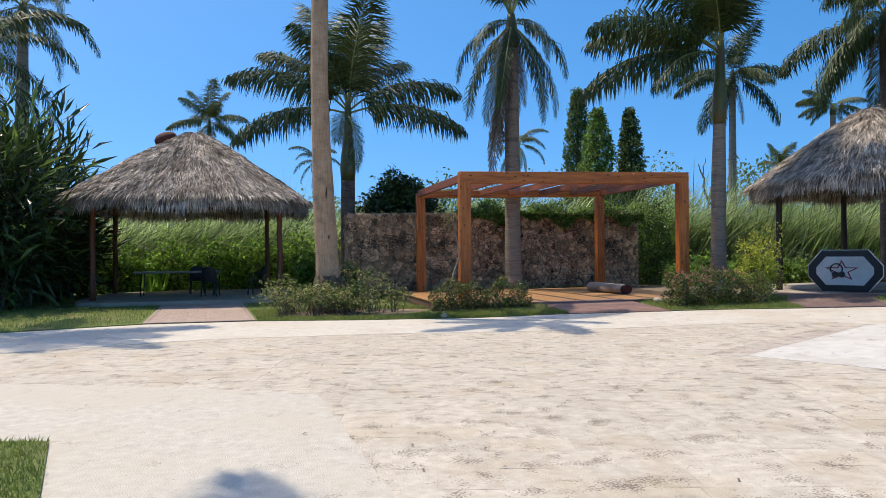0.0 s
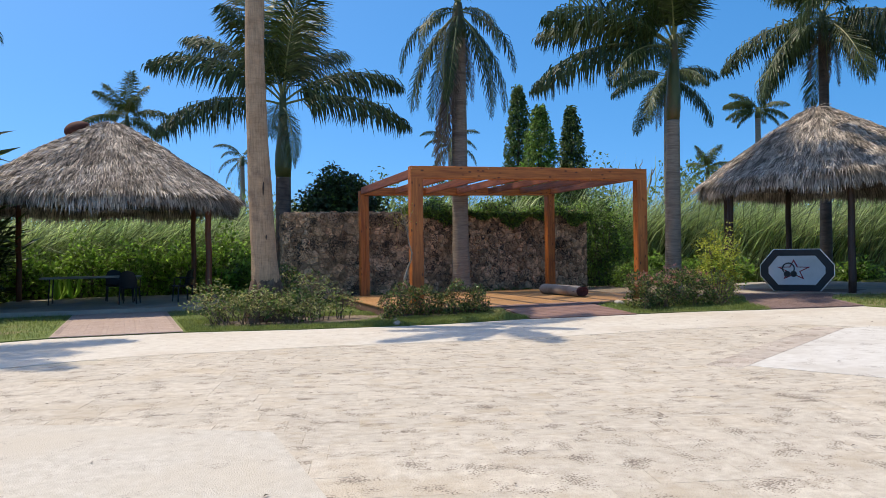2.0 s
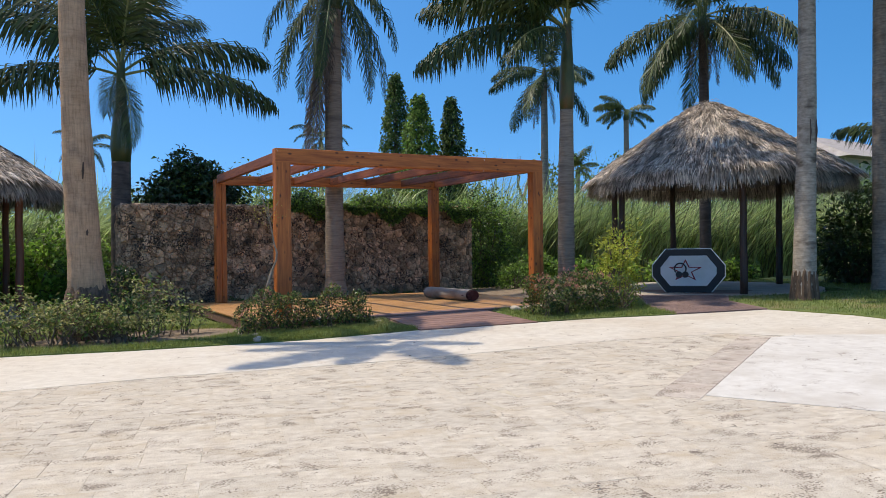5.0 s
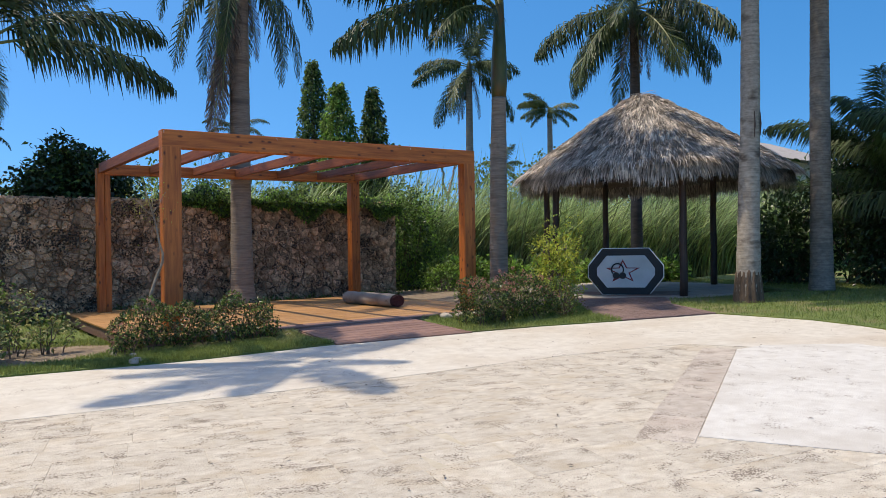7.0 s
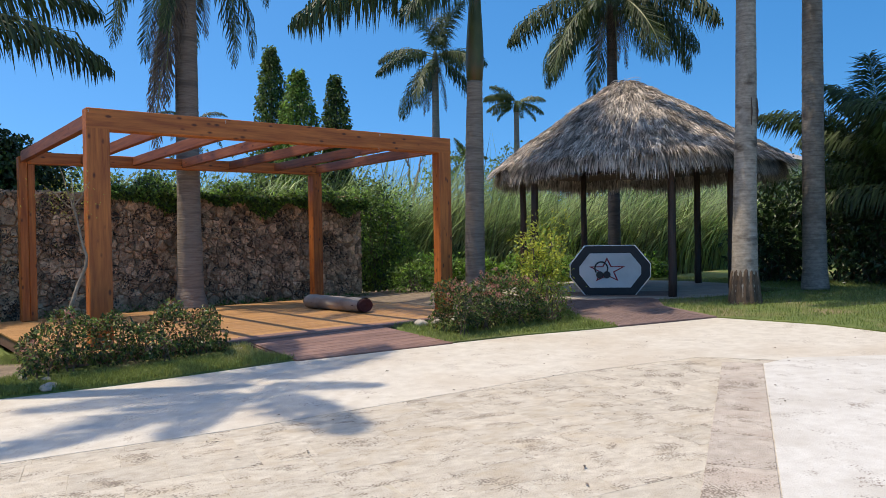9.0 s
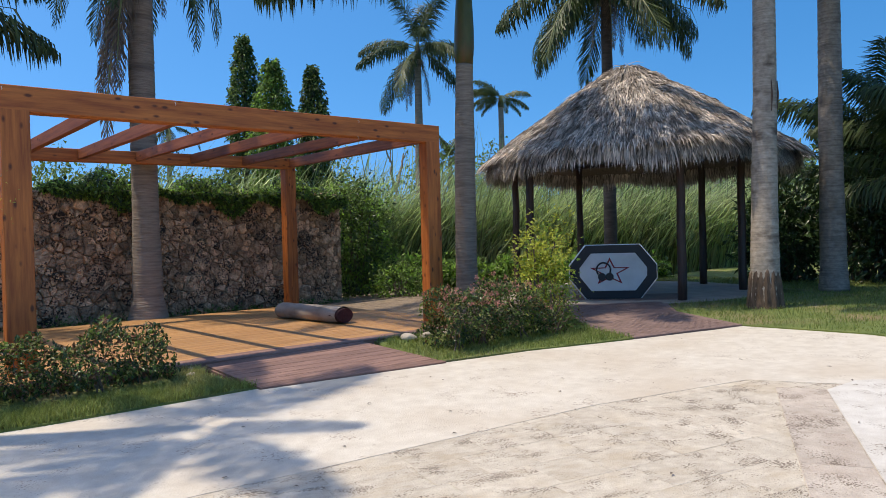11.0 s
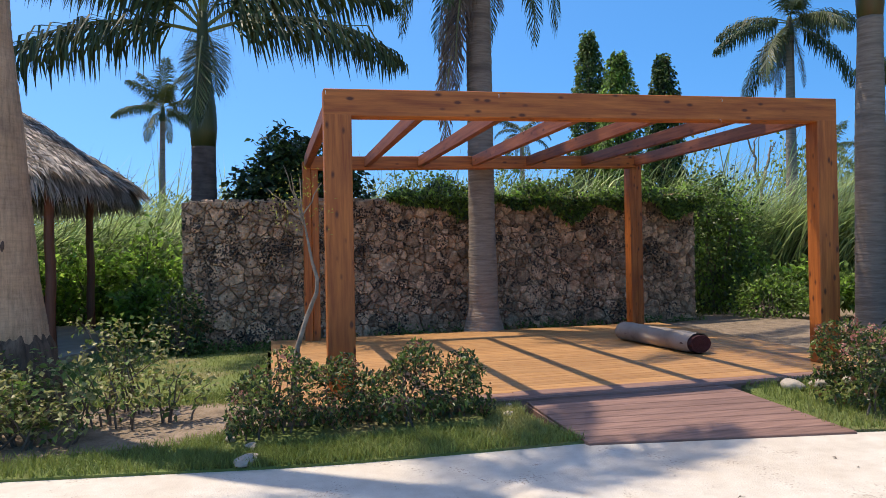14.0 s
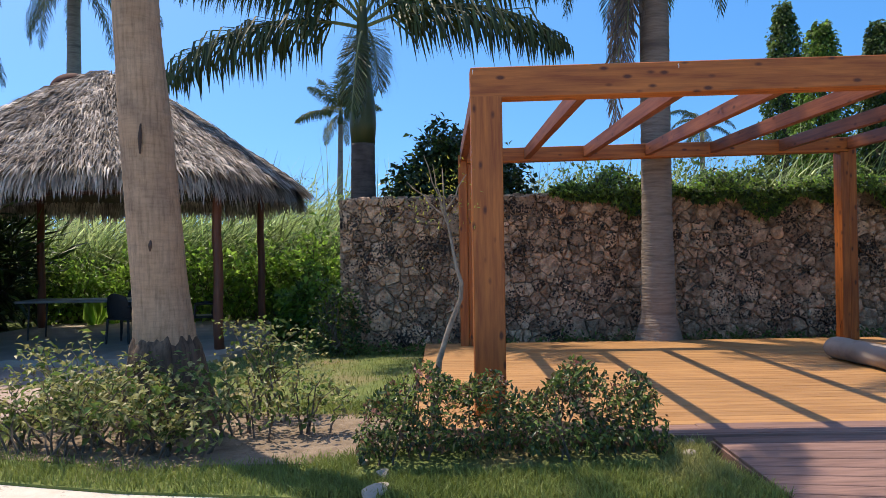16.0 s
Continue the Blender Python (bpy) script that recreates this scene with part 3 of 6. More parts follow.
# ---------------------------------------------------------------- deck, ramp and pergola
DZ = 0.225
deck = thing("deck", "golden-brown wooden deck of long narrow planks", "deck", kind="structure", at=(0, 0, 0))
PW, DX0, DX1, DY0, DY1 = 0.14, -0.55, 6.6, -0.66, 4.95
part("joist_frame", box("joist_frame", DX0 + 0.02, DX1 - 0.02, DY0 + 0.02, DY1 - 0.02, -0.02, DZ - 0.034, M_RAMP, 0.004), deck, "dark wooden frame under the planks")
plank_me = box("plank", DX0, DX1, 0, PW - 0.008, -0.028, 0, M_DECK, 0.004)
# darker ramp wood on the first two planks paints in the beam's shadow
plank_me_shadow = box("plank", DX0, DX1, 0, PW - 0.008, -0.028, 0, M_RAMP, 0.004)
n_pl = int((DY1 - DY0) / PW)
for i in range(n_pl):
    part("plank", plank_me_shadow if i < 2 else plank_me, deck, m=pose(0, DY0 + i * PW, DZ + R.uniform(-0.0012, 0.0012)))
part("edge_board", box("edge_board", DX0, DX1, DY0 - 0.03, DY0 - 0.004, 0.03, DZ - 0.004, M_RAMP, 0.004), deck, "dark front edge board")

ramp = thing("ramp", "purple-brown weathered wooden ramp of wide planks", "ramp", kind="structure")
nr = 10
for i in range(nr):
    t0, t1 = i / nr, (i + 1) / nr
    y0, y1 = -0.40 + t0 * -1.31, -0.40 + t1 * -1.31
    za, zb = DZ + 0.012 - 0.212 * t0, DZ + 0.012 - 0.212 * t1
    bm = box_bm(1.78, 3.98, y1 + 0.008, y0, -0.03, 0, 0.004)
    for v in bm.verts:
        k = (v.co.y - y0) / (y1 - y0)
        v.co.z += za + (zb - za) * k + 0.016 * v.co.x * (t0 + (t1 - t0) * k)
        v.co.x += 0.19 * (t0 + (t1 - t0) * k)
        v.co.y -= 0.215 * (v.co.x - 1.8) * (t0 + (t1 - t0) * k)
    part("plank", bm_mesh("plank", bm, M_RAMP), ramp)

for sx, dx in ((1.765, 0.0), (3.975, 0.0)):
    bm = box_bm(sx - 0.0, sx + 0.03, -1.70, -0.42, -0.16, -0.012, 0.004)
    for v in bm.verts:
        k = (v.co.y + 0.40) / -1.31
        x0 = v.co.x
        v.co.z = max(-0.02, v.co.z + DZ - 0.212 * k + 0.016 * x0 * k)
        v.co.x += 0.19 * k
        v.co.y -= 0.215 * (x0 - 1.8) * k
    part("side_board", bm_mesh("side_board", bm, M_RAMP), ramp)

pergola = thing("pergola", "orange-stained pine pergola with open rafters on a deck", "pergola", at=(0, 0, 0))
SL = 0.0164
part("post", box("post", 0, 0.277, 0, 0.2, DZ, 3.05, M_PINEZ, 0.008), pergola)
part("post", box("post", 5.833, 6.11, 0, 0.2, DZ, 3.14, M_PINEZ, 0.008), pergola)
part("post", box("post", 0, 0.13, 4.6, 4.82, DZ, 3.16, M_PINEZ, 0.008), pergola)
part("post", box("post", 0.134, 0.25, 4.615, 4.82, DZ, 3.03, M_PINEZ, 0.008), pergola)
part("post", box("post", 5.88, 6.0, 4.6, 4.82, DZ, 3.12, M_PINEZ, 0.008), pergola)
part("post", box("post", 6.004, 6.13, 4.615, 4.82, DZ, 3.34, M_PINEZ, 0.008), pergola)
part("front_beam", box("front_beam", -0.001, 6.112, 0.001, 0.199, 3.024, 3.3, M_PINEX, 0.008, SL), pergola)
part("back_beam", box("back_beam", 0.135, 6.0, 4.605, 4.8, 3.03, 3.245, M_PINEX, 0.008, SL), pergola)
part("side_beam", box("side_beam", 0.03, 0.13, 0.2, 4.6, 3.06, 3.245, M_RAFT, 0.006, SL), pergola, "reddish side beam darkened for shade")
part("side_beam", box("side_beam", 5.98, 6.08, 0.2, 4.605, 3.06, 3.245, M_RAFT, 0.006, SL), pergola, "reddish side beam darkened for shade")
for x in (1.06, 1.97, 2.92, 3.92, 4.97):
    part("rafter", box("rafter", x - 0.045, x + 0.045, 0.2, 4.604, 3.065, 3.235, M_RAFT, 0.005, SL), pergola, "reddish-brown rafter darkened for shade")
for x, z in ((0.02, 3.27), (1.83, 3.30), (4.52, 3.34), (4.5, 3.10)):
    vs, fs = tube([(x, 0.004, z), (x, -0.02, z), (x, -0.03, z - 0.02), (x, -0.02, z - 0.035)], [0.004] * 4, 6)
    part("hook", mesh_of("hook", vs, fs, M_STEEL), pergola, "small metal hook")

# rolled carpet
def spiral_roll(length, r):
    vs, fs = [], []
    n = 130
    for e in (0, 1):
        for k in range(n):
            t = k / (n - 1)
            a = t * 2 * math.pi * 6.5
            q = r * (0.06 + 0.94 * t) * (1 + 0.03 * math.sin(a * 2 + 1))
            for d in (0, 0.017):
                vs.append((e * length, (q - d) * math.cos(a) * 1.12, (q - d) * math.sin(a) * 0.86 + r * 0.86))
    for k in range(n - 1):
        a, b, c, d = 2 * k, 2 * k + 1, 2 * k + 3, 2 * k + 2
        o = 2 * n
        fs += [(a, d, d + o, a + o), (b, b + o, c + o, c), (a, b, c, d), (a + o, d + o, c + o, b + o)]
    return vs, fs


roll = thing("rolled_carpet", "rolled-up grey-backed maroon carpet lying on the deck", "carpet", at=(4.82, 2.95, DZ))
roll.rotation_euler = (0, 0, radians(-85))
vs, fs = spiral_roll(1.80, 0.15)
part("carpet_roll", mesh_of("carpet_roll", vs, fs, M_CARPETR), roll, "dark maroon pile seen in the roll's end")
vs, fs = tube([(0.02 + 1.73 * k / 12, 0.006 * math.sin(k * 1.3), 0.135) for k in range(13)], [0.161 + 0.006 * math.sin(k * 2.1) for k in range(13)], 28, 0.02, cap=False)
vs = [Vector((v.x, v.y * 1.12, 0.137 + (v.z - 0.135) * 0.86)) for v in vs]
part("backing", mesh_of("backing", vs, fs, M_CARPET, True), roll, "worn grey carpet backing")

# ---------------------------------------------------------------- palms
def frond_mesh(name, L, a0, a1, leaf, n, material, droop=0.6, hang=0.0, seed=0):
    """A feather frond along +x: arched stalk with two rows of drooping leaflets."""
    g = random.Random(seed)
    pts = []
    p = Vector((0, 0, 0))
    K = 26
    for k in range(K + 1):
        t = k / K
        a = radians(a0 + (a1 - a0) * t ** 1.25)
        pts.append(p.copy())
        p = p + Vector((math.cos(a), 0.02 * math.sin(t * 5 + seed), math.sin(a))) * (L / K)
    vs, fs = tube(pts, [0.035 * L / 4 * (1 - 0.9 * k / K) + 0.003 for k in range(K + 1)], 5)
    nst = len(fs)
    for i in range(n):
        t = 0.14 + 0.86 * (i + 0.5) / n
        u = t * K
        k = min(int(u), K - 1)
        q = pts[k].lerp(pts[k + 1], u - k)
        d = (pts[k + 1] - pts[k]).normalized()
        up = Vector((0, 1, 0)).cross(d) * -1
        if up.z < 0:
            up = -up
        ll = leaf * (0.45 + 0.75 * math.sin(min(t * 1.05, 1.0) * math.pi) ** 0.6)
        for s in (-1, 1):
            for row in (0, 1):
                side = Vector((0, s, 0))
                di = (side * (0.9 - 0.3 * t) + d * (0.55 + 0.5 * t) + up * (0.35 - 0.55 * row + g.uniform(-0.28, 0.28)) + d * g.uniform(-0.15, 0.2)).normalized() * g.uniform(0.78, 1.15)
                w = 0.025 * L / 4 * g.uniform(0.7, 1.3) + 0.005
                wd = d * w
                m1 = q + di * ll * 0.5 + Vector((0, 0, -0.17 * droop * ll - hang * ll * 0.1))
                m2 = q + (di * 0.78 + Vector((0, 0, -1)) * droop * g.uniform(0.62, 0.85)).normalized() * ll * di.length + Vector((0, 0, -hang * ll * 0.3))
                o = len(vs)
                vs += [q - wd * 0.5, q + wd * 0.5, m1 + wd * 0.9, m1 - wd * 0.9, m2]
                fs += [(o, o + 1, o + 2, o + 3), (o + 3, o + 2, o + 4)]
    me = mesh_of(name, vs, fs, material)
    me.materials.append(M_RACHIS)
    for f in me.polygons[:nst]:
        f.material_index = 1
    return me


FR = {}
for key, mt in (("g", M_FROND), ("y", M_FRONDY)):
    FR[key] = [frond_mesh("frond", 4.0, a0, a1, 1.0, 62, mt, dr, seed=s)
               for s, (a0, a1, dr) in enumerate([(80, 35, 0.6), (60, 2, 0.9), (40, -28, 1.1), (20, -42, 1.2), (-14, -72, 1.3)])]
FR["d"] = [frond_mesh("frond", 3.4, -70, -91, 0.55, 46, M_FRONDD, 1.1, seed=9)]
FR["w"] = [frond_mesh("frond", 4.0, a0, a1, 0.62, 40, M_FROND, 1.0, seed=20 + s) for s, (a0, a1) in enumerate([(60, -40), (35, -75), (5, -85), (-35, -88)])]


def trunk_mesh(points, radii, material, rings=0.10, sides=20, flute=0.0):
    """Trunk with slight ring scars; flared foot."""
    pts, rad = [], []
    tot = 0
    for (p, q), (r0, r1) in zip(zip(points, points[1:]), zip(radii, radii[1:])):
        p, q = Vector(p), Vector(q)
        n = max(2, int((q - p).length / (rings / 2)))
        for k in range(n):
            t = k / n
            tt = t * t * (3 - 2 * t)
            pts.append(p.lerp(q, t))
            rad.append((r0 + (r1 - r0) * tt) * (1 + (0.009 if tot % 2 else -0.007)))
            tot += 1
    pts.append(Vector(points[-1]))
    rad.append(radii[-1])
    if flute:
        sides = 56
    vs, fs = tube(pts, rad, sides, 0.03 if not flute else 0.012)
    if flute:
        for i, p in enumerate(pts):
            k = flute * max(0.0, 1 - p.z / 1.5)
            for j in range(sides):
                v = vs[i * sides + j]
                q = 1 + k * (math.sin(j * 2 * math.pi * 14 / sides + 0.6 * math.sin(p.z * 3)) + 0.6 * math.sin(j * 2 * math.pi * 5 / sides))
                vs[i * sides + j] = p + (v - p) * q
    return mesh_of("trunk", vs, fs, material, True)


def palm(label, points, radii, trunk_mat, shaft=None, crown=(), kind="g", size=1.0, seed=1, dead=(), rot=0.0, count=14, low=None, flute=0.0, prof=(0.98, 1.14, 1.12, 1.02, 0.9, 0.78, 0.66, 0.55), group="royal palms", fronds=()):
    """A palm from its foot: trunk, green crownshaft, arched fronds."""
    g = random.Random(seed)
    base = Vector(points[0])
    ob = thing("palm_tree", label, "palm tree", group, at=base)
    rel = [Vector(p) - base for p in points]
    part("trunk", trunk_mesh(rel, radii, trunk_mat, flute=flute), ob)
    top = rel[-1]
    d = (rel[-1] - rel[-2]).normalized()
    r = radii[-1]
    if shaft:
        pts = [top + d * shaft * k / 7 for k in range(8)]
        rr = [r * q for q in prof]
        vs, fs = tube(pts, rr, 16)
        part("crownshaft", mesh_of("crownshaft", vs, fs, M_SHAFT, True), ob, "smooth green crownshaft")
        top = top + d * shaft * 0.96
    fr = FR[kind][:low]
    for az, k, s, tilt in fronds:
        part("frond", fr[k], ob, m=Matrix.Translation(top - d * (0.08 + 0.06 * k) * size) @ pose(0, 0, 0, g.uniform(-12, 12), -tilt, az) @ Matrix.Scale(s, 4))
    for i in range(0 if fronds else count):
        t = i / max(1, count - 1)
        k = min(len(fr) - 1, int(t * (len(fr) - 0.01)))
        az = rot + i * 137.5 + g.uniform(-14, 14)
        s = size * g.uniform(0.88, 1.1)
        m = Matrix.Translation(top - d * (0.10 + 0.22 * t) * size) @ pose(0, 0, 0, g.uniform(-10, 10), g.uniform(-8, 8), az) @ Matrix.Scale(s, 4)
        part("frond", fr[k], ob, m=m)
    for az, s, dz in dead:
        part("dead_frond", FR["d"][0], ob, "brown dead hanging frond", m=Matrix.Translation(top + Vector((0, 0, dz))) @ pose(0, 0, 0, 0, 0, az) @ Matrix.Scale(s, 4))
    return ob


T = gz
palm_a = palm("tall royal palm with a leaning tan trunk among shrubs",
     [(-2.97, 0.74, 0), (-2.985, 0.735, 0.35), (-3.0, 0.73, 0.8), (-3.045, 0.70, 1.5), (-3.107, 0.63, 2.7), (-3.16, 0.54, 3.9), (-3.2, 0.5, 5.5), (-3.15, 0.52, 8.5), (-3.03, 0.6, 11.0)],
     [0.44, 0.38, 0.29, 0.258, 0.245, 0.212, 0.195, 0.19, 0.155], M_TRUNKA, 1.45, kind="g", size=0.8, seed=3, flute=0.07,
     fronds=[(-88, 3, 0.66, 0), (-46, 3, 0.44, 0), (-152, 3, 0.7, 0), (-126, 3, 0.52, 0), (168, 2, 0.58, 0), (18, 2, 0.68, 0), (46, 3, 0.62, 0), (110, 1, 0.5, 0)])
palm("tall royal palm with a grey ringed trunk behind the deck", [(3.2, 5.15, 0.0), (3.2, 5.13, 0.7), (3.19, 5.1, 2.4), (3.2, 5.1, 7.8)],
     [0.40, 0.27, 0.235, 0.22], M_TRUNK, 1.1, kind="w", size=1.0, seed=5,
     fronds=[(a, 3, 0.84, -8) for a in range(15, 375, 40)] + [(a, 2, 0.7, -8) for a in range(0, 360, 72)] + [(a, 0, 1.0, 14) for a in range(30, 390, 45)],
     dead=((165, 1.05, -1.4), (195, 1.1, -1.7), (120, 0.9, -0.6), (215, 1.0, -1.1), (180, 1.0, -0.9), (10, 0.7, -0.5)))
palm("royal palm with a green crownshaft beside the pergola", [(8.0, 1.45, T(8)), (8.0, 1.43, 0.6), (8.0, 1.4, 3.0), (8.05, 1.4, 4.95)],
     [0.30, 0.215, 0.20, 0.17], M_TRUNK, 2.35, kind="g", size=1.12, seed=8,
     fronds=[(165, 3, 1.05, -8), (182, 2, 1.05, -4), (200, 3, 0.78, -18), (142, 2, 1.0, 0), (215, 1, 0.85, 0), (95, 0, 1.0, 0), (60, 0, 1.0, 0), (20, 0, 0.95, 0), (-40, 0, 0.95, 0), (-100, 0, 0.9, 0), (175, 1, 0.95, 0)])
pd = palm("tall royal palm with a pale scarred trunk on the lawn", [(11.2, -2.95, T(11)), (11.25, -2.93, 0.9), (11.33, -2.91, 2.2), (11.45, -2.9, 4.1), (11.53, -2.9, 7.9)],
     [0.285, 0.245, 0.222, 0.20, 0.175], M_TRUNKW, 1.4, kind="g", size=1.0, seed=12,
     fronds=[(143, 4, 0.8, 0), (128, 3, 0.85, -6), (165, 3, 0.8, -4)] + [(a, 2 + k % 2, 0.92, -4) for k, a in enumerate(range(195, 480, 38))] + [(a, 1, 0.9, 0) for a in range(20, 380, 60)])
palm("tall royal palm with a pale grey trunk on the lawn", [(14.75, -2.85, T(15)), (14.8, -2.83, 0.9), (14.85, -2.8, 3), (14.95, -2.8, 10.8)],
     [0.30, 0.26, 0.235, 0.19], M_TRUNKE, 1.6, kind="g", size=1.1, seed=14, rot=10, count=24)
palm("royal palm with a swollen green crownshaft behind the wall", [(-1.75, 7.25, 0), (-1.75, 7.2, 1.0), (-1.75, 7.2, 2.4), (-1.74, 7.2, 3.75)],
     [0.30, 0.255, 0.24, 0.225], M_TRUNKF, 2.6, prof=(1.0, 1.14, 1.06, 0.84, 0.66, 0.55, 0.48, 0.42), kind="g", size=1.08, seed=21,
     fronds=[(176, 2, 1.02, 4), (188, 3, 0.98, -9), (4, 2, 1.02, 2), (-10, 3, 1.0, -1), (-84, 4, 0.68, -8), (95, 0, 1.1, 0), (60, 0, 1.0, 0), (125, 0, 1.1, 0), (-75, 0, 1.0, 0), (35, 1, 0.95, 0), (145, 1, 0.95, 0), (-140, 1, 0.85, 6), (90, 3, 0.9, 0)])
palm("dark-trunked palm rising behind the round shelter", [(17.0, 4.35, T(17)), (17.0, 4.35, 1.0), (16.95, 4.3, 9.2)], [0.26, 0.2, 0.16], M_TRUNKD, 0.7, kind="g", size=1.0, seed=25,
     fronds=[(a, 3 + k % 2, 0.9 + 0.07 * (k % 3), -18 + 10 * (k % 2)) for k, a in enumerate(range(10, 370, 33))] + [(a, 1, 0.8, 0) for a in range(0, 360, 60)], dead=((150, 0.7, -0.2), (330, 0.75, -0.2), (240, 0.7, -0.3)))
palm("tall slender palm with drooping fronds in the reeds", [(22.7, 20.3, 0), (22.7, 20.3, 4), (23.0, 20.6, 11.3)], [0.3, 0.24, 0.18], M_TRUNK, 0.9, kind="g", size=1.0, seed=27,
     fronds=[(a, 2 + k % 3, 0.85 + 0.08 * (k % 3), -12) for k, a in enumerate(range(20, 380, 36))] + [(40, 0, 0.8, 0), (160, 0, 0.8, 0), (280, 0, 0.8, 0)], dead=((150, 1.0, -0.2), (100, 0.9, -0.2), (300, 0.9, -0.3)))
palm("feathery palm standing far beyond the thatched shelter", [(-9.6, 58.6, 0), (-9.6, 58.6, 5), (-9.4, 58.6, 13.5)], [0.35, 0.3, 0.22], M_TRUNK, 1.4, kind="y", size=1.05, seed=31, rot=30, count=13, group="distant palms")
palm("small palm standing far off beyond the reeds", [(1.6, 64, 0), (1.6, 64, 5), (1.6, 64, 11)], [0.35, 0.3, 0.22], M_TRUNK, 1.0, kind="w", size=0.85, seed=33, rot=30, count=12, group="distant palms")
palm("distant palm with drooping fronds beyond the wall", [(36.2, 91.5, 0), (36.2, 91.5, 6), (36.2, 91.5, 17.5)], [0.45, 0.4, 0.3], M_TRUNK, 1.6, kind="w", size=1.35, seed=35, rot=50, count=15, group="distant palms")
palm("distant wind-blown palm beyond the reeds", [(38.0, 28.7, 0), (38.0, 28.7, 5), (38.0, 28.7, 11.6)], [0.3, 0.26, 0.2], M_TRUNK, 0.9, kind="y", size=0.72, seed=37,
     fronds=[(143, 2, 0.66, 0), (160, 3, 0.66, -8), (120, 2, 0.7, 0), (143, 1, 0.62, 0), (100, 3, 0.6, -6), (180, 2, 0.6, 0), (330, 3, 0.6, -10), (300, 2, 0.6, -8), (30, 3, 0.55, -14), (230, 3, 0.6, -8), (143, 4, 0.5, 0), (320, 4, 0.5, 0)], group="distant palms")
palm("small palm far off between the trunks", [(42, 39, 0), (42, 39, 4), (42, 39, 8.3)], [0.3, 0.25, 0.2], M_TRUNK, 0.8, kind="y", size=0.6, seed=39, rot=10, count=11, group="distant palms")
palm("tall palm with hanging fronds behind the dark shrubs", [(-16.5, 25, 0), (-16.5, 25, 6), (-16.4, 25, 13.4)], [0.4, 0.34, 0.26], M_TRUNK, 1.2, kind="w", size=1.05, seed=41, rot=0, count=16, group="distant palms")
palm("palm with drooping fronds beside the dark shrubs", [(-13.6, 10.5, 0), (-13.6, 10.5, 4), (-13.4, 10.4, 7.6)], [0.3, 0.24, 0.2], M_TRUNK, 0.9, kind="w", size=0.9, seed=43, rot=25, count=13, group="royal palms")
palm("tall royal palm on the lawn shading the plaza's edge", [(-12.4, 1.2, 0), (-12.4, 1.2, 5), (-12.2, 1.2, 10.6)], [0.36, 0.26, 0.2], M_TRUNK, 1.5, kind="g", size=0.8, seed=45, rot=-20, count=11)
palm("tall royal palm on the lawn island", [(-8.0, -10.8, 0), (-8.0, -10.8, 5), (-7.95, -10.75, 9.6)], [0.36, 0.26, 0.2], M_TRUNK, 1.5, kind="g", size=0.72, seed=47, rot=-10, count=11)

# dark fibrous feet of two palms
def root_boss(ob, rt, flare, h, lean, label):
    vs, fs = [], []
    for i in range(9):
        z = h * i / 8
        for k in range(56):
            a = 2 * math.pi * k / 56
            r = rt + flare * (1 - i / 8) ** 1.6 + 0.014 * math.sin(a * 14 + 0.6 * math.sin(z * 5)) + 0.008 * math.sin(a * 23 + z * 3)
            r -= (0, 0, 0, 0, 0, 0, 0.005, 0.015, 0.06)[i]
            vs.append((lean[0] * z + r * math.cos(a), lean[1] * z + r * math.sin(a), z + (0.02 * math.sin(a * 9) + 0.015 * math.sin(a * 17 + 1) if i > 6 else 0)))
    for i in range(8):
        for k in range(56):
            q = (k + 1) % 56
            fs.append((i * 56 + k, i * 56 + q, (i + 1) * 56 + q, (i + 1) * 56 + k))
    part("root_boss", mesh_of("root_boss", vs, fs, M_ROOT, True), ob, label)


root_boss(palm_a, 0.335, 0.165, 0.9, (-0.035, -0.02), "dark brown fibrous root base")
root_boss(pd, 0.25, 0.065, 0.75, (0.055, 0.02), "dark brown fibrous root base")

# dark slits in the trunks
for ob_, x, y, z, h in ((palm_a, -3.075, 0.375, 2.64, 0.28), (palm_a, -3.02, 0.44, 1.72, 0.12), (pd, 11.25, -3.10, 3.7, 0.55), (pd, 11.45, -3.12, 3.75, 0.5)):
    bl = ob_.location
    vs, fs = tube([(x - bl.x, y - bl.y, z - bl.z), (x - bl.x + 0.004, y - bl.y - 0.012, z + h * 0.5 - bl.z), (x - bl.x + 0.01, y - bl.y, z + h - bl.z)], [0.008, 0.02, 0.008], 8)
    part("scar", mesh_of("scar", vs, fs, M_SCAR), ob_, "dark vertical scar in the bark")


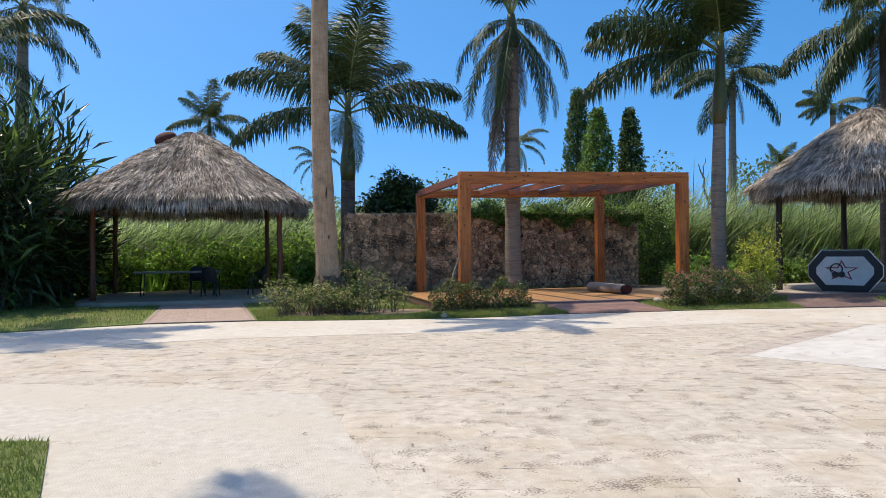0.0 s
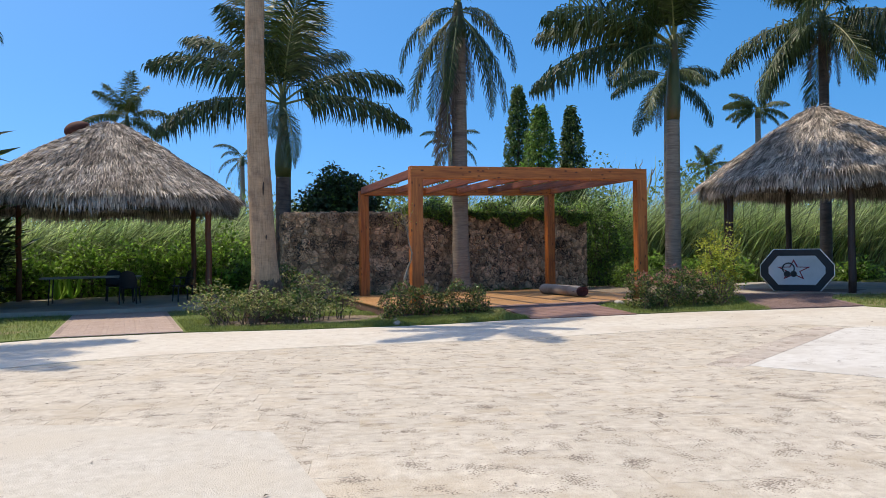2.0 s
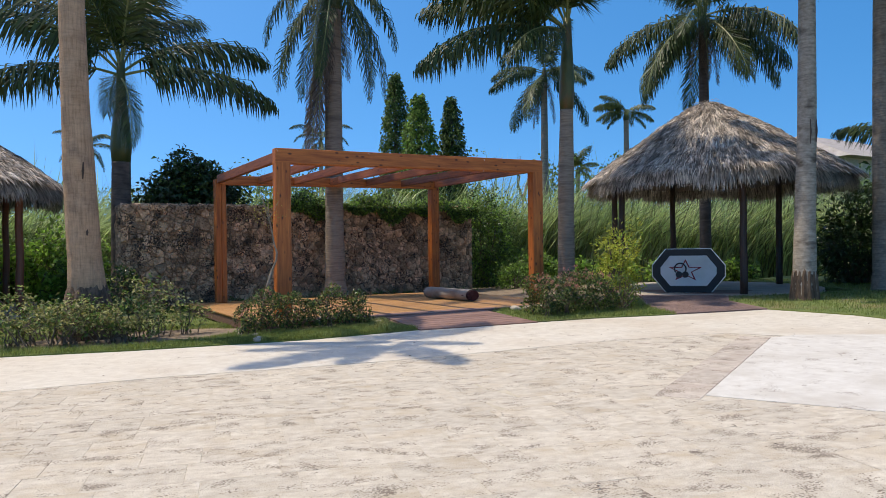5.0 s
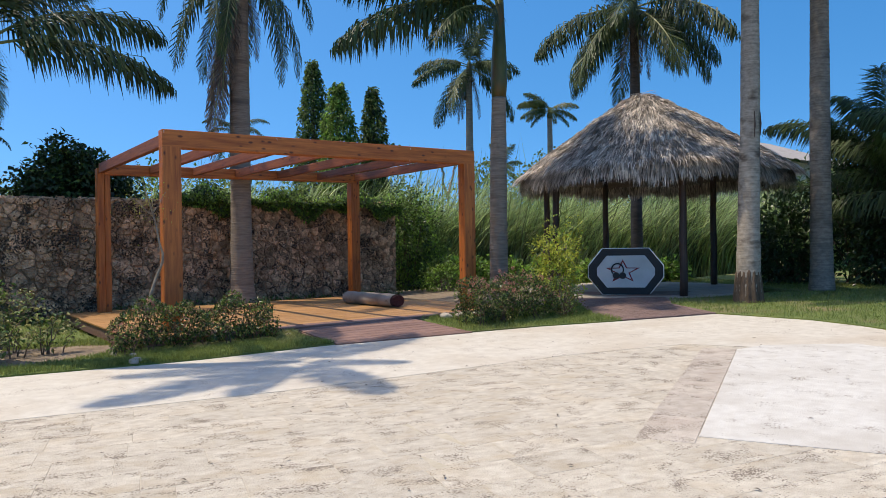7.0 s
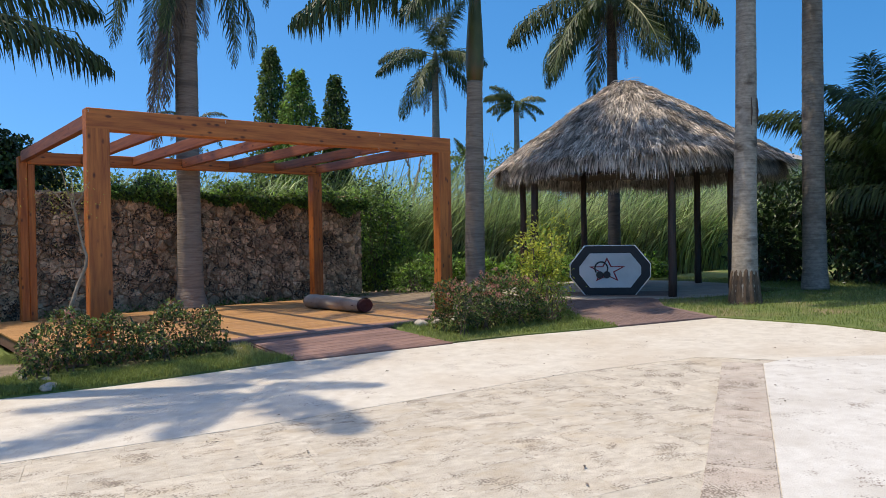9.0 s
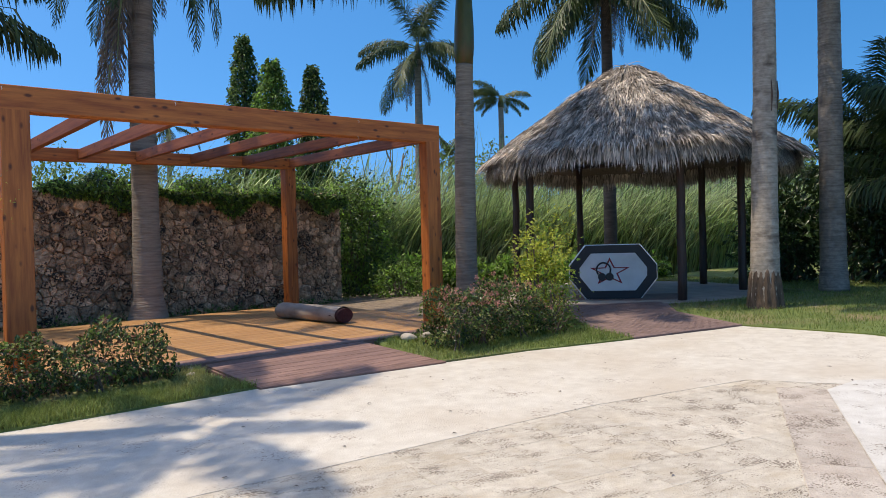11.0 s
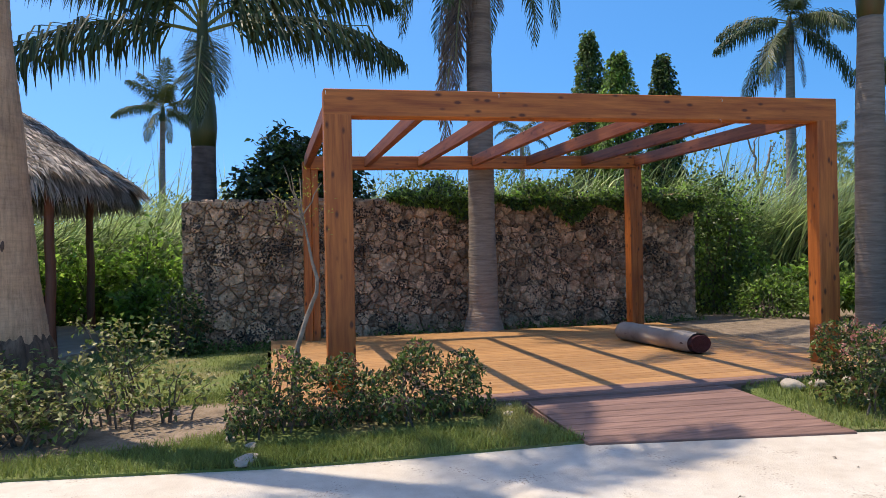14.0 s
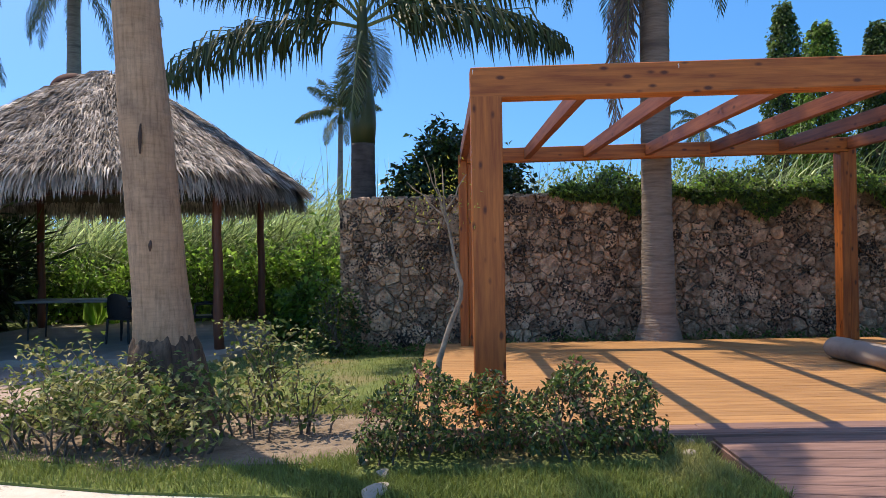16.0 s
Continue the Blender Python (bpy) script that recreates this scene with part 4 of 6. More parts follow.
# ---------------------------------------------------------------- thatched shelters
def thatch(centre, apex, rad, z_eave, sq, n, seed, hexed=0.0, power=1.08):
    g = np.random.default_rng(seed)
    C, A = np.array([centre[0], centre[1], z_eave]), np.array(apex)

    def surf(s, th):
        c, q = np.cos(th), np.sin(th)
        k = (np.abs(c) ** sq + np.abs(q) ** sq) ** (-1 / sq) * (1 + hexed * np.cos(6 * th))
        rim = np.stack([C[0] + rad * k * c, C[1] + rad * k * q, np.full_like(th, z_eave)], -1)
        t = s[..., None]
        p = A * (1 - t) + rim * t
        p[..., 2] = A[2] + (z_eave - A[2]) * s ** power + 0.02 * np.sin(th * 9 + s * 14)
        return p

    # underlay shell
    S, K = 12, 64
    vs, fs = [], []
    for i in range(S + 1):
        s = np.full(K, max(0.015, i / S))
        vs.append(surf(s, np.arange(K) * 2 * np.pi / K) - np.array([0, 0, 0.05]))
    low = [v - np.array([0, 0, 0.12]) for v in vs]
    vs = np.concatenate(vs + low)
    o = (S + 1) * K
    for i in range(S):
        for k in range(K):
            q = (k + 1) % K
            a, b, c, d = i * K + k, i * K + q, (i + 1) * K + q, (i + 1) * K + k
            fs += [(a, d, c, b), (a + o, b + o, c + o, d + o)]
    for k in range(K):
        q = (k + 1) % K
        fs += [(S * K + k, S * K + k + o, S * K + q + o, S * K + q), (k, q, q + o, k + o)]
    shell = (vs, fs)
    # strips of dry leaf
    rows = 38
    s = np.sqrt(g.uniform(0.0, 1.0, n)) * 0.985 + 0.012
    s = np.clip(np.round(s * rows) / rows + g.normal(0, 0.012, n), 0.01, 1.0)
    th = g.uniform(0, 2 * np.pi, n)
    p = surf(s, th)
    e = 0.01
    tan = unit(surf(s + e, th) - p)
    lat = unit(surf(s, th + 0.01) - p)
    nor = unit(np.cross(lat, tan))
    nor *= np.sign(nor[:, 2:3])
    ln = g.uniform(0.22, 0.55, n)[:, None]
    w = g.uniform(0.005, 0.017, n)[:, None]
    dirn = unit(tan + lat * g.normal(0, 0.22, n)[:, None] + nor * g.uniform(-0.02, 0.17, n)[:, None])
    a0 = p + nor * 0.02
    mid = a0 + dirn * ln * 0.55 + nor * g.uniform(0.0, 0.05, n)[:, None]
    tip = mid + unit(dirn + np.array([0, 0, -0.35])) * ln * 0.45
    twist = unit(lat + nor * g.normal(0, 0.8, n)[:, None])
    # fringe along the eave
    m = int(n * 0.42)
    th2 = g.uniform(0, 2 * np.pi, m)
    s2 = g.uniform(0.95, 1.005, m)
    p2 = surf(s2, th2) - np.array([0, 0, 0.02]) - np.stack([np.zeros(m), np.zeros(m), g.uniform(0, 0.12, m)], 1)
    out = unit((surf(s2, th2) - A) * np.array([1, 1, 0]))
    lat2 = np.stack([-out[:, 1], out[:, 0], np.zeros(m)], 1)
    l2 = ((0.14 + 0.4 * g.uniform(0, 1, m) ** 1.6) * (1 + 0.3 * np.sin(th2 * 7) * g.uniform(0, 1, m)))[:, None]
    d2 = unit(out * g.uniform(0.15, 0.75, m)[:, None] + np.array([0, 0, -1.0]) + lat2 * g.normal(0, 0.16, m)[:, None])
    mid2 = p2 + d2 * l2 * 0.6
    tip2 = mid2 + unit(d2 + np.array([0, 0, -0.7])) * l2 * 0.4
    a0 = np.concatenate([a0, p2])
    mid = np.concatenate([mid, mid2])
    tip = np.concatenate([tip, tip2])
    tw = np.concatenate([twist, lat2])
    w = np.concatenate([w, g.uniform(0.005, 0.016, m)[:, None]])
    N = len(a0)
    v = np.stack([a0 - tw * w, a0 + tw * w, mid + tw * w * 0.9, mid - tw * w * 0.9, tip], 1)
    i = np.arange(N)[:, None] * 5
    f3 = i + [3, 2, 4]
    f4 = i + [0, 1, 2, 3]
    return shell, v.reshape(-1, 3), f4.tolist() + f3.tolist()


def shelter(name, label, centre, apex, rad, z_eave, sq, posts, post_mat, floor_z, seed, hexed=0.0, n=15000, pr=0.085):
    ob = thing(name, label, "shelter", "thatched shelters", at=(centre[0], centre[1], floor_z))
    base = np.array([centre[0], centre[1], floor_z])
    (sv, sf), tv, tf = thatch(centre, apex, rad, z_eave, sq, n, seed, hexed)
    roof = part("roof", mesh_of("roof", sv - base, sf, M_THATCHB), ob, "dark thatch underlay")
    part("thatch", mesh_of("thatch", tv - base, tf, M_THATCH), roof, "weathered grey-brown palm thatch with ragged fringe")
    for x, y in posts:
        top = z_eave + 0.12
        pts = [(x - base[0] + 0.012 * math.sin(k * 1.7 + x), y - base[1], (top - floor_z) * k / 8) for k in range(9)]
        vs, fs = tube(pts, [pr * (1 - 0.02 * k) for k in range(9)], 14, 0.03)
        part("post", mesh_of("post", vs, fs, post_mat, True), ob)
    for (x0, y0), (x1, y1) in zip(posts, posts[1:] + posts[:1]):
        z = z_eave - floor_z + 0.10
        vs, fs = tube([(x0 - base[0], y0 - base[1], z), ((x0 + x1) / 2 - base[0], (y0 + y1) / 2 - base[1], z), (x1 - base[0], y1 - base[1], z)], [0.06] * 3, 10)
        part("ring_beam", mesh_of("ring_beam", vs, fs, post_mat, True), ob)
    return ob


sh1 = shelter("thatched_shelter", "open square shelter with grey palm thatch over a table", (-6.6, 7.3), (-6.45, 7.1, 5.2), 3.42, 3.02, 2.7,
              [(-9.05, 5.5), (-3.98, 5.45), (-4.3, 9.5), (-9.2, 9.5)], M_POST1, 0.13, 51, n=42000)
bm = bmesh.new()
bmesh.ops.create_uvsphere(bm, u_segments=20, v_segments=12, radius=0.5)
for v in bm.verts:
    v.co = Vector((v.co.x * 0.95, v.co.y * 0.7, max(v.co.z, -0.25) * 0.75 * (1 - 0.25 * v.co.x)))
cap_o = part("ridge_cap", bm_mesh("ridge_cap", bm, M_POT, True), sh1, "dark rust-brown rounded ridge cap", m=pose(-0.72, -0.15, 4.82, 0, -24, 0) @ Matrix.Diagonal((0.72, 0.6, 0.55, 1)))
hexp = [(12.95 + 2.65 * math.cos(radians(a)), 1.2 + 2.65 * math.sin(radians(a))) for a in (114, 166, 240, 300, 345, 59)]
sh2 = shelter("thatched_shelter", "round open shelter with weathered brown palm thatch", (13.05, 0.85), (12.65, 0.8, 5.5), 3.32, 3.36, 2.2,
              hexp, M_POST2, 0.2, 53, hexed=0.012, n=44000, pr=0.095)

# octagonal booth front with a star emblem
booth = thing("dj_booth", "black and white octagonal booth with a star emblem", "booth", at=(11.2, 0.27, 0.225))
booth.rotation_euler = (0, 0, math.atan2(-1.24, 1.05))


def octo(w, h, cw, ch, y0, y1, zc, material, name, bevel=0.01):
    o = [(-w, zc - h + ch), (-w + cw, zc - h), (w - cw, zc - h), (w, zc - h + ch), (w, zc + h - ch), (w - cw, zc + h), (-w + cw, zc + h), (-w, zc + h - ch)]
    bm = bmesh.new()
    f = bm.faces.new([bm.verts.new((x, y0, z)) for x, z in o])
    r = bmesh.ops.extrude_face_region(bm, geom=[f])
    for v in [g for g in r["geom"] if isinstance(g, bmesh.types.BMVert)]:
        v.co.y = y1
    bmesh.ops.recalc_face_normals(bm, faces=bm.faces[:])
    bmesh.ops.bevel(bm, geom=bm.edges[:], offset=bevel, segments=1, affect="EDGES")
    return bm_mesh(name, bm, material)


ZC = 0.56
part("body", octo(0.86, 0.55, 0.33, 0.42, 0.02, 0.62, ZC, M_PANEL, "body"), booth, "white box with angled sides")
part("frame", octo(0.90, 0.57, 0.34, 0.43, -0.03, 0.03, ZC, M_BLACK, "frame"), booth, "wide glossy black octagonal frame")
part("edge_trim", octo(0.925, 0.59, 0.345, 0.435, 0.032, 0.06, ZC, M_STEEL, "edge_trim", 0.004), booth, "thin metal edge")
part("panel", octo(0.70, 0.40, 0.24, 0.31, -0.045, -0.031, ZC, M_PANEL, "panel", 0.004), booth, "white front panel")


def star_outline(r0, r1, w, y):
    vs, fs = [], []
    for k in range(10):
        a = math.pi / 2 + k * math.pi / 5
        for q in (1.0, 1.0 - w):
            r = (r0 if k % 2 == 0 else r1) * q
            for yy in (y, y + 0.006):
                vs.append((r * math.cos(a), yy, r * math.sin(a)))
    for k in range(10):
        a, b = 4 * k, 4 * ((k + 1) % 10)
        fs += [(a, b, b + 2, a + 2), (a, a + 1, b + 1, b), (a + 2, b + 2, b + 3, a + 3)]
    return vs, fs


vs, fs = star_outline(0.31, 0.125, 0.22, -0.053)
part("star", mesh_of("star", [Vector((v[0] * 1.42 - 0.07, v[1], v[2] + ZC)) for v in vs], fs, M_RED), booth, "dark red star outline")
ringp = [(-0.20 + 0.145 * math.cos(a * math.pi / 14), -0.056, ZC + 0.05 + 0.15 * math.sin(a * math.pi / 14)) for a in range(-2, 18)]
vs, fs = tube(ringp, [0.017] * len(ringp), 8)
part("arc", mesh_of("arc", vs, fs, M_BLACK), booth, "black arc of the emblem")
for dx in (-0.235, -0.075):
    bm = bmesh.new()
    bmesh.ops.create_cone(bm, cap_ends=True, segments=24, radius1=0.085, radius2=0.075, depth=0.03)
    bmesh.ops.transform(bm, matrix=pose(dx, -0.06, ZC - 0.10, 90, 0, 0), verts=bm.verts[:])
    part("disc", bm_mesh("disc", bm, M_BLACK), booth, "black disc of the emblem")

# table and chairs under the first shelter
table = thing("table", "long grey folding table on thin black legs", "table", at=(-7.0, 7.3, 0.13))
part("tabletop", box("tabletop", -1.25, 1.25, -0.38, 0.38, 0.70, 0.75, M_TABLE, 0.012), table)
for x in (-1.05, 1.05):
    for y in (-0.3, 0.3):
        vs, fs = tube([(x, y, 0), (x * 0.98, y, 0.35), (x * 0.96, y, 0.70)], [0.016] * 3, 8)
        part("leg", mesh_of("leg", vs, fs, M_CHAIR), table)


def chair_at():
    ch = thing("chair", "black plastic chair with a rounded back", "chair", "chairs at the table", at=(0, 0, 0))
    part("seat", box("seat", -0.23, 0.23, -0.22, 0.22, 0.42, 0.46, M_CHAIR, 0.015), ch)
    vs, fs = [], []
    for i in range(7):
        for j in range(9):
            t, u = i / 6, (j / 8 - 0.5) * 2
            w = 0.23 * (1 - 0.25 * t ** 3)
            for k in (0, 1):
                vs.append((u * w, 0.2 + 0.09 * t - 0.07 * u * u + 0.02 * k, 0.45 + 0.45 * t - 0.06 * u * u * t))
    for i in range(6):
        for j in range(8):
            a = (i * 9 + j) * 2
            b, c, d = a + 2, a + 20, a + 18
            fs += [(a, b, c, d), (a + 1, d + 1, c + 1, b + 1)]
    for j in range(8):
        a, b = (54 + j) * 2, (55 + j) * 2
        fs.append((a, b, b + 1, a + 1))
    part("backrest", mesh_of("backrest", vs, fs, M_CHAIR), ch)
    for x in (-0.2, 0.2):
        for y in (-0.18, 0.2):
            vs, fs = tube([(x * 1.1, y * 1.15, 0), (x, y, 0.43)], [0.018, 0.022], 8)
            part("leg", mesh_of("leg", vs, fs, M_CHAIR), ch)
        vs, fs = tube([(x * 1.15, -0.16, 0.44), (x * 1.2, -0.14, 0.66), (x * 1.2, 0.05, 0.68), (x * 1.1, 0.24, 0.66)], [0.017] * 4, 8)
        part("armrest", mesh_of("armrest", vs, fs, M_CHAIR), ch)
    return ch


ch1 = chair_at()
ch1.matrix_basis = pose(-6.5, 8.1, 0.13, 0, 0, 10)
copy_thing(ch1, pose(-4.65, 6.7, 0.13, 0, 0, -70))
copy_thing(ch1, pose(-6.0, 6.5, 0.13, 0, 0, 170))

# ---------------------------------------------------------------- shrubs near the deck
def stems(base, tips, r=0.008, wob=0.05, seed=0):
    g = random.Random(seed)
    out = []
    for b, t in zip(base, tips):
        b, t = Vector(b), Vector(t)
        pts = [b.lerp(t, k / 5) + Vector((g.uniform(-wob, wob), g.uniform(-wob, wob), 0)) * math.sin(k / 5 * math.pi) for k in range(6)]
        out.append(tube(pts, [r * (1 - 0.13 * k) for k in range(6)], 5))
    return join(out)


def hedge(label, x0, x1, yc, depth, h, n, mats, seed, leaf=0.055, flower=0, slope=0.0, bare=0.3):
    """A low leggy hedge: woody stems below, dense small leaves above."""
    g = np.random.default_rng(seed)
    ob = thing("hedge", label, "hedge", "low hedges", at=((x0 + x1) / 2, yc, gz((x0 + x1) / 2)))
    hx = (x1 - x0) / 2

    def top(x):
        return h * (0.86 + 0.09 * np.sin(x * 5.1 + seed) + 0.08 * np.sin(x * 11.3 + seed * 2)) * np.clip(1.2 - (np.abs(x) / hx) ** 6 * 0.5, 0.3, 1)
    k = max(10, int((x1 - x0) * 15))
    bx = g.uniform(-hx * 0.92, hx * 0.92, k)
    by = g.uniform(-depth * 0.3, depth * 0.3, k)
    bs = np.stack([bx, by, np.full(k, 0.02)], 1)
    tx = bx + g.normal(0, 0.12, k)
    ts = np.stack([tx, by + g.normal(0, 0.12, k), top(tx) * g.uniform(0.7, 0.98, k)], 1)
    vs, fs = stems(bs, ts, 0.011, 0.06, seed)
    part("branchwork", mesh_of("stems", vs, fs, M_TWIG), ob, "bare brown stems")
    m0 = None
    for share, mt, nm in mats:
        c = int(n * share)
        px = g.uniform(-hx, hx, c)
        ang = g.uniform(0, np.pi * 2, c)
        rr = np.sqrt(g.uniform(0.25, 1, c)) * (1 + 0.12 * np.sin(px * 9 + ang * 2))
        tp = top(px)
        zc = tp * (bare + 1) / 2
        hz = tp * (1 - bare) / 2
        py = np.cos(ang) * rr * depth / 2
        pz = zc + np.sin(ang) * rr * hz
        keep = np.sin(px * 8.3 + seed) * np.sin(pz * 10.1 + py * 7.0 + 1.3) + g.normal(0, 0.35, c) > -0.38
        px, py, pz, ang, c = px[keep], py[keep], pz[keep], ang[keep], int(keep.sum())
        p = np.stack([px, py, pz], 1)
        d = np.stack([g.normal(0, 0.4, c), np.cos(ang), np.sin(ang) + 0.3], 1)
        part("foliage", foliage("leaves", p, unit(d), leaf, leaf * 0.5, mt, seed), ob, nm)
    if flower:
        px = g.uniform(-hx, hx, flower)
        p0 = np.stack([px, g.uniform(-depth * 0.5, depth * 0.35, flower), top(px) * g.uniform(0.75, 1.03, flower)], 1)
        p = np.repeat(p0, 14, 0) + g.normal(0, 0.018, (flower * 14, 3))
        d = unit(g.normal(size=p.shape) + np.array([0, -0.4, 0.8]))
        part("blossom", leaf_mesh("flowers", p, d, unit(g.normal(size=p.shape)), 0.028, 0.022, M_FLOWER), ob, "coral-pink flower clusters")
    return ob


# the M_LEAFD share paints the hedges' shaded gaps as dark leaves
hedge("low leggy hedge with small dark green leaves", -0.92, 1.38, -0.78, 0.66, 0.82, 9500, [(0.36, M_LEAF, ""), (0.40, M_LEAFD, "dark leaves filling shaded gaps"), (0.16, M_LEAFR, "bronze young leaves"), (0.08, M_PALE, "pale leaves")], 61, leaf=0.06, flower=12, bare=0.2)
hedge("bushy green hedge with coral-pink flower clusters", 4.5, 6.4, -1.62, 0.85, 0.95, 11500, [(0.38, M_LEAF, ""), (0.40, M_LEAFD, "dark leaves filling shaded gaps"), (0.12, M_PALE, "pale leaves"), (0.1, M_LEAFR, "bronze young leaves")], 63, leaf=0.06, flower=95, bare=0.12)


def bush(label, centre, radii, n, leaf, mats, seed, name="shrub", zmin=0.03, stem_n=14, group="", lumps=0.25, shell=0.5, wild=0.8, wratio=0.5, cat="shrub", droop=0.2):
    g = np.random.default_rng(seed)
    x, y = centre[0], centre[1]
    z0 = gz(x)
    ob = thing(name, label, cat, group, at=(x, y, z0))
    c = (0, 0, centre[2] - z0)
    bs = np.stack([g.normal(0, radii[0] * 0.18, stem_n), g.normal(0, radii[1] * 0.18, stem_n), np.zeros(stem_n)], 1)
    d = unit(g.normal(size=(stem_n, 3)) + np.array([0, 0, 0.6]))
    ts = np.array(c) + d * np.array(radii) * 0.8
    ts[:, 2] = np.maximum(ts[:, 2], 0.15)
    vs, fs = stems(bs, ts, 0.012 + 0.012 * radii[2], 0.08, seed)
    part("branchwork", mesh_of("stems", vs, fs, M_TWIG), ob, "woody brown stems")
    for q, (share, mt, nm) in enumerate(mats):
        p, dd = blob(int(n * share), c, radii, shell, lumps, seed + q, zmin)
        part("foliage", foliage("leaves", p, dd, leaf, leaf * wratio, mt, seed + q, droop, wild), ob, nm)
    return ob


bush("airy yellow-green shrub behind the flowering hedge", (7.3, -1.1, 0.98), (0.58, 0.45, 0.82), 3000, 0.08, [(0.85, M_LEAFY, ""), (0.15, M_LEAFB, "green leaves")], 65, lumps=0.4, shell=0.25)
bush("low clipped green shrub with bronze tips", (6.75, -1.75, 0.4), (0.4, 0.38, 0.45), 1500, 0.055, [(0.75, M_LEAF, ""), (0.25, M_LEAFR, "bronze tips")], 66)


# sprawling rose-like shrubs round the leaning palm
def rambler(label, x, y, h, spread, n, seed):
    g = random.Random(seed)
    ga = np.random.default_rng(seed)
    ob = thing("shrub", label, "shrub", "rambling shrubs", at=(x, y, 0.03))
    tubes, P, D = [], [], []
    for i in range(n):
        a = g.uniform(0, 2 * math.pi)
        b = Vector((g.uniform(-0.24, 0.24), g.uniform(-0.18, 0.18), 0))
        reach, top = spread * g.uniform(0.35, 1.0), h * g.uniform(0.6, 1.05)
        pts = []
        for k in range(8):
            t = k / 7
            pts.append(b + Vector((math.cos(a) * reach * t ** 1.3, math.sin(a) * reach * 0.7 * t ** 1.3, top * (1.25 * t - 0.35 * t * t) / 0.9)) + Vector((g.uniform(-0.03, 0.03), g.uniform(-0.03, 0.03), 0)))
        tubes.append(tube(pts, [0.011 * (1 - 0.11 * k) for k in range(8)], 5))
        for k in range(2, 8):
            for j in range(6):
                q = pts[k] if k == 7 else pts[k].lerp(pts[k + 1], g.random())
                P.append(q + Vector((g.gauss(0, 0.07), g.gauss(0, 0.07), g.gauss(0, 0.05))))
                D.append((g.gauss(0, 1), g.gauss(0, 1), g.gauss(-0.1, 0.6)))
    vs, fs = join(tubes)
    part("branchwork", mesh_of("stems", vs, fs, M_TWIG), ob, "thin thorny brown stems")
    P, D = np.array(P), unit(np.array(D))
    k = P[:, 2] > 0.05
    P, D = P[k], D[k]
    ga.shuffle(P)
    h2 = int(len(P) * 0.6)
    up = unit(np.array([0, 0, 1.0]) + ga.normal(size=P.shape) * 0.45)
    part("foliage", leaf_mesh("leaves", P[:h2], D[:h2], up[:h2], 0.074 * ga.uniform(0.4, 1.4, h2), 0.05 * ga.uniform(0.6, 1.2, h2), M_PALE), ob, "pale green leaves")
    r = len(P) - h2
    part("foliage", leaf_mesh("leaves", P[h2:], D[h2:], up[h2:], 0.08 * ga.uniform(0.5, 1.35, r), 0.05 * ga.uniform(0.6, 1.2, r), M_LEAF), ob, "darker leaves")
    return ob


for x, y, h, s, n, sd in ((-3.95, -0.05, 0.6, 0.8, 14, 1), (-3.35, -0.22, 0.66, 0.85, 16, 2), (-2.72, -0.3, 0.62, 0.75, 15, 3), (-2.3, 0.3, 0.8, 0.7, 10, 4),
                          (-3.75, 0.75, 0.85, 0.7, 12, 5), (-2.05, 0.9, 0.95, 0.7, 11, 6), (-1.75, 0.15, 0.55, 0.35, 5, 7), (-2.4, -0.4, 0.5, 0.55, 9, 8), (-3.3, 0.15, 0.7, 0.7, 11, 9)):
    rambler("sprawling pale green shrub with thin bare stems", x, y, h, s, n, 70 + sd)
rambler("small sparse seedling shrub in bare soil", -1.42, 0.35, 0.6, 0.25, 4, 79)

# bent sapling at the post
sap = thing("sapling", "thin bent pale sapling with sparse twigs", "sapling", at=(-0.36, -0.36, 0.02))
pts = [(-0.02, 0, 0), (0.0, 0, 0.33), (0.05, 0, 0.76), (0.14, 0, 1.04), (0.235, 0, 1.27), (0.245, 0, 1.4), (0.2, 0, 1.55), (0.145, 0, 1.86), (0.11, 0, 2.05), (0.10, 0, 2.35)]
vs, fs = tube(pts, [0.040, 0.030, 0.024, 0.022, 0.019, 0.018, 0.014, 0.010, 0.007, 0.003], 10, 0.16)
part("trunk", mesh_of("trunk", vs, fs, M_BARKP, True), sap)
vs, fs = stems([(0.0, 0, 0.6), (-0.03, 0, 0.28), (0.12, 0, 1.95), (0.12, 0, 2.0), (0.13, 0, 1.9), (0.13, 0, 1.95)], [(-0.02, -0.02, 0.76), (-0.05, 0, 0.5), (-0.2, 0.05, 2.25), (0.3, 0, 2.3), (-0.05, -0.1, 2.45), (0.02, 0.1, 2.4)], 0.009, 0.02, 5)
part("branchwork", mesh_of("twigs", vs, fs, M_BARKP), sap)
g = np.random.default_rng(81)
p = np.array([0.05, 0, 2.15]) + g.normal(0, 1, (190, 3)) * np.array([0.16, 0.1, 0.15])
part("foliage", leaf_mesh("leaves", p, unit(g.normal(size=p.shape)), unit(g.normal(size=p.shape)), 0.036, 0.009, M_LEAFY), sap, "sparse yellowish leaflets")


def rock(x, y, sx, sy, sz, seed, lab="smooth pale stone at the lawn's edge"):
    bm = bmesh.new()
    bmesh.ops.create_icosphere(bm, subdivisions=3, radius=1.0)
    for v in bm.verts:
        q = v.co * (1 + 0.25 * noise.noise(v.co * 1.3 + Vector((seed, 0, 0))))
        v.co = Vector((q.x * sx, q.y * sy, max(q.z, -0.7) * sz))
    solo("stone", bm_mesh("stone", bm, M_ROCK, True), lab, "stone", "edge stones", m=pose(x, y, gz(x) + float(bank(x, y)) + sz * 0.68 + 0.02, 0, 0, seed * 50))


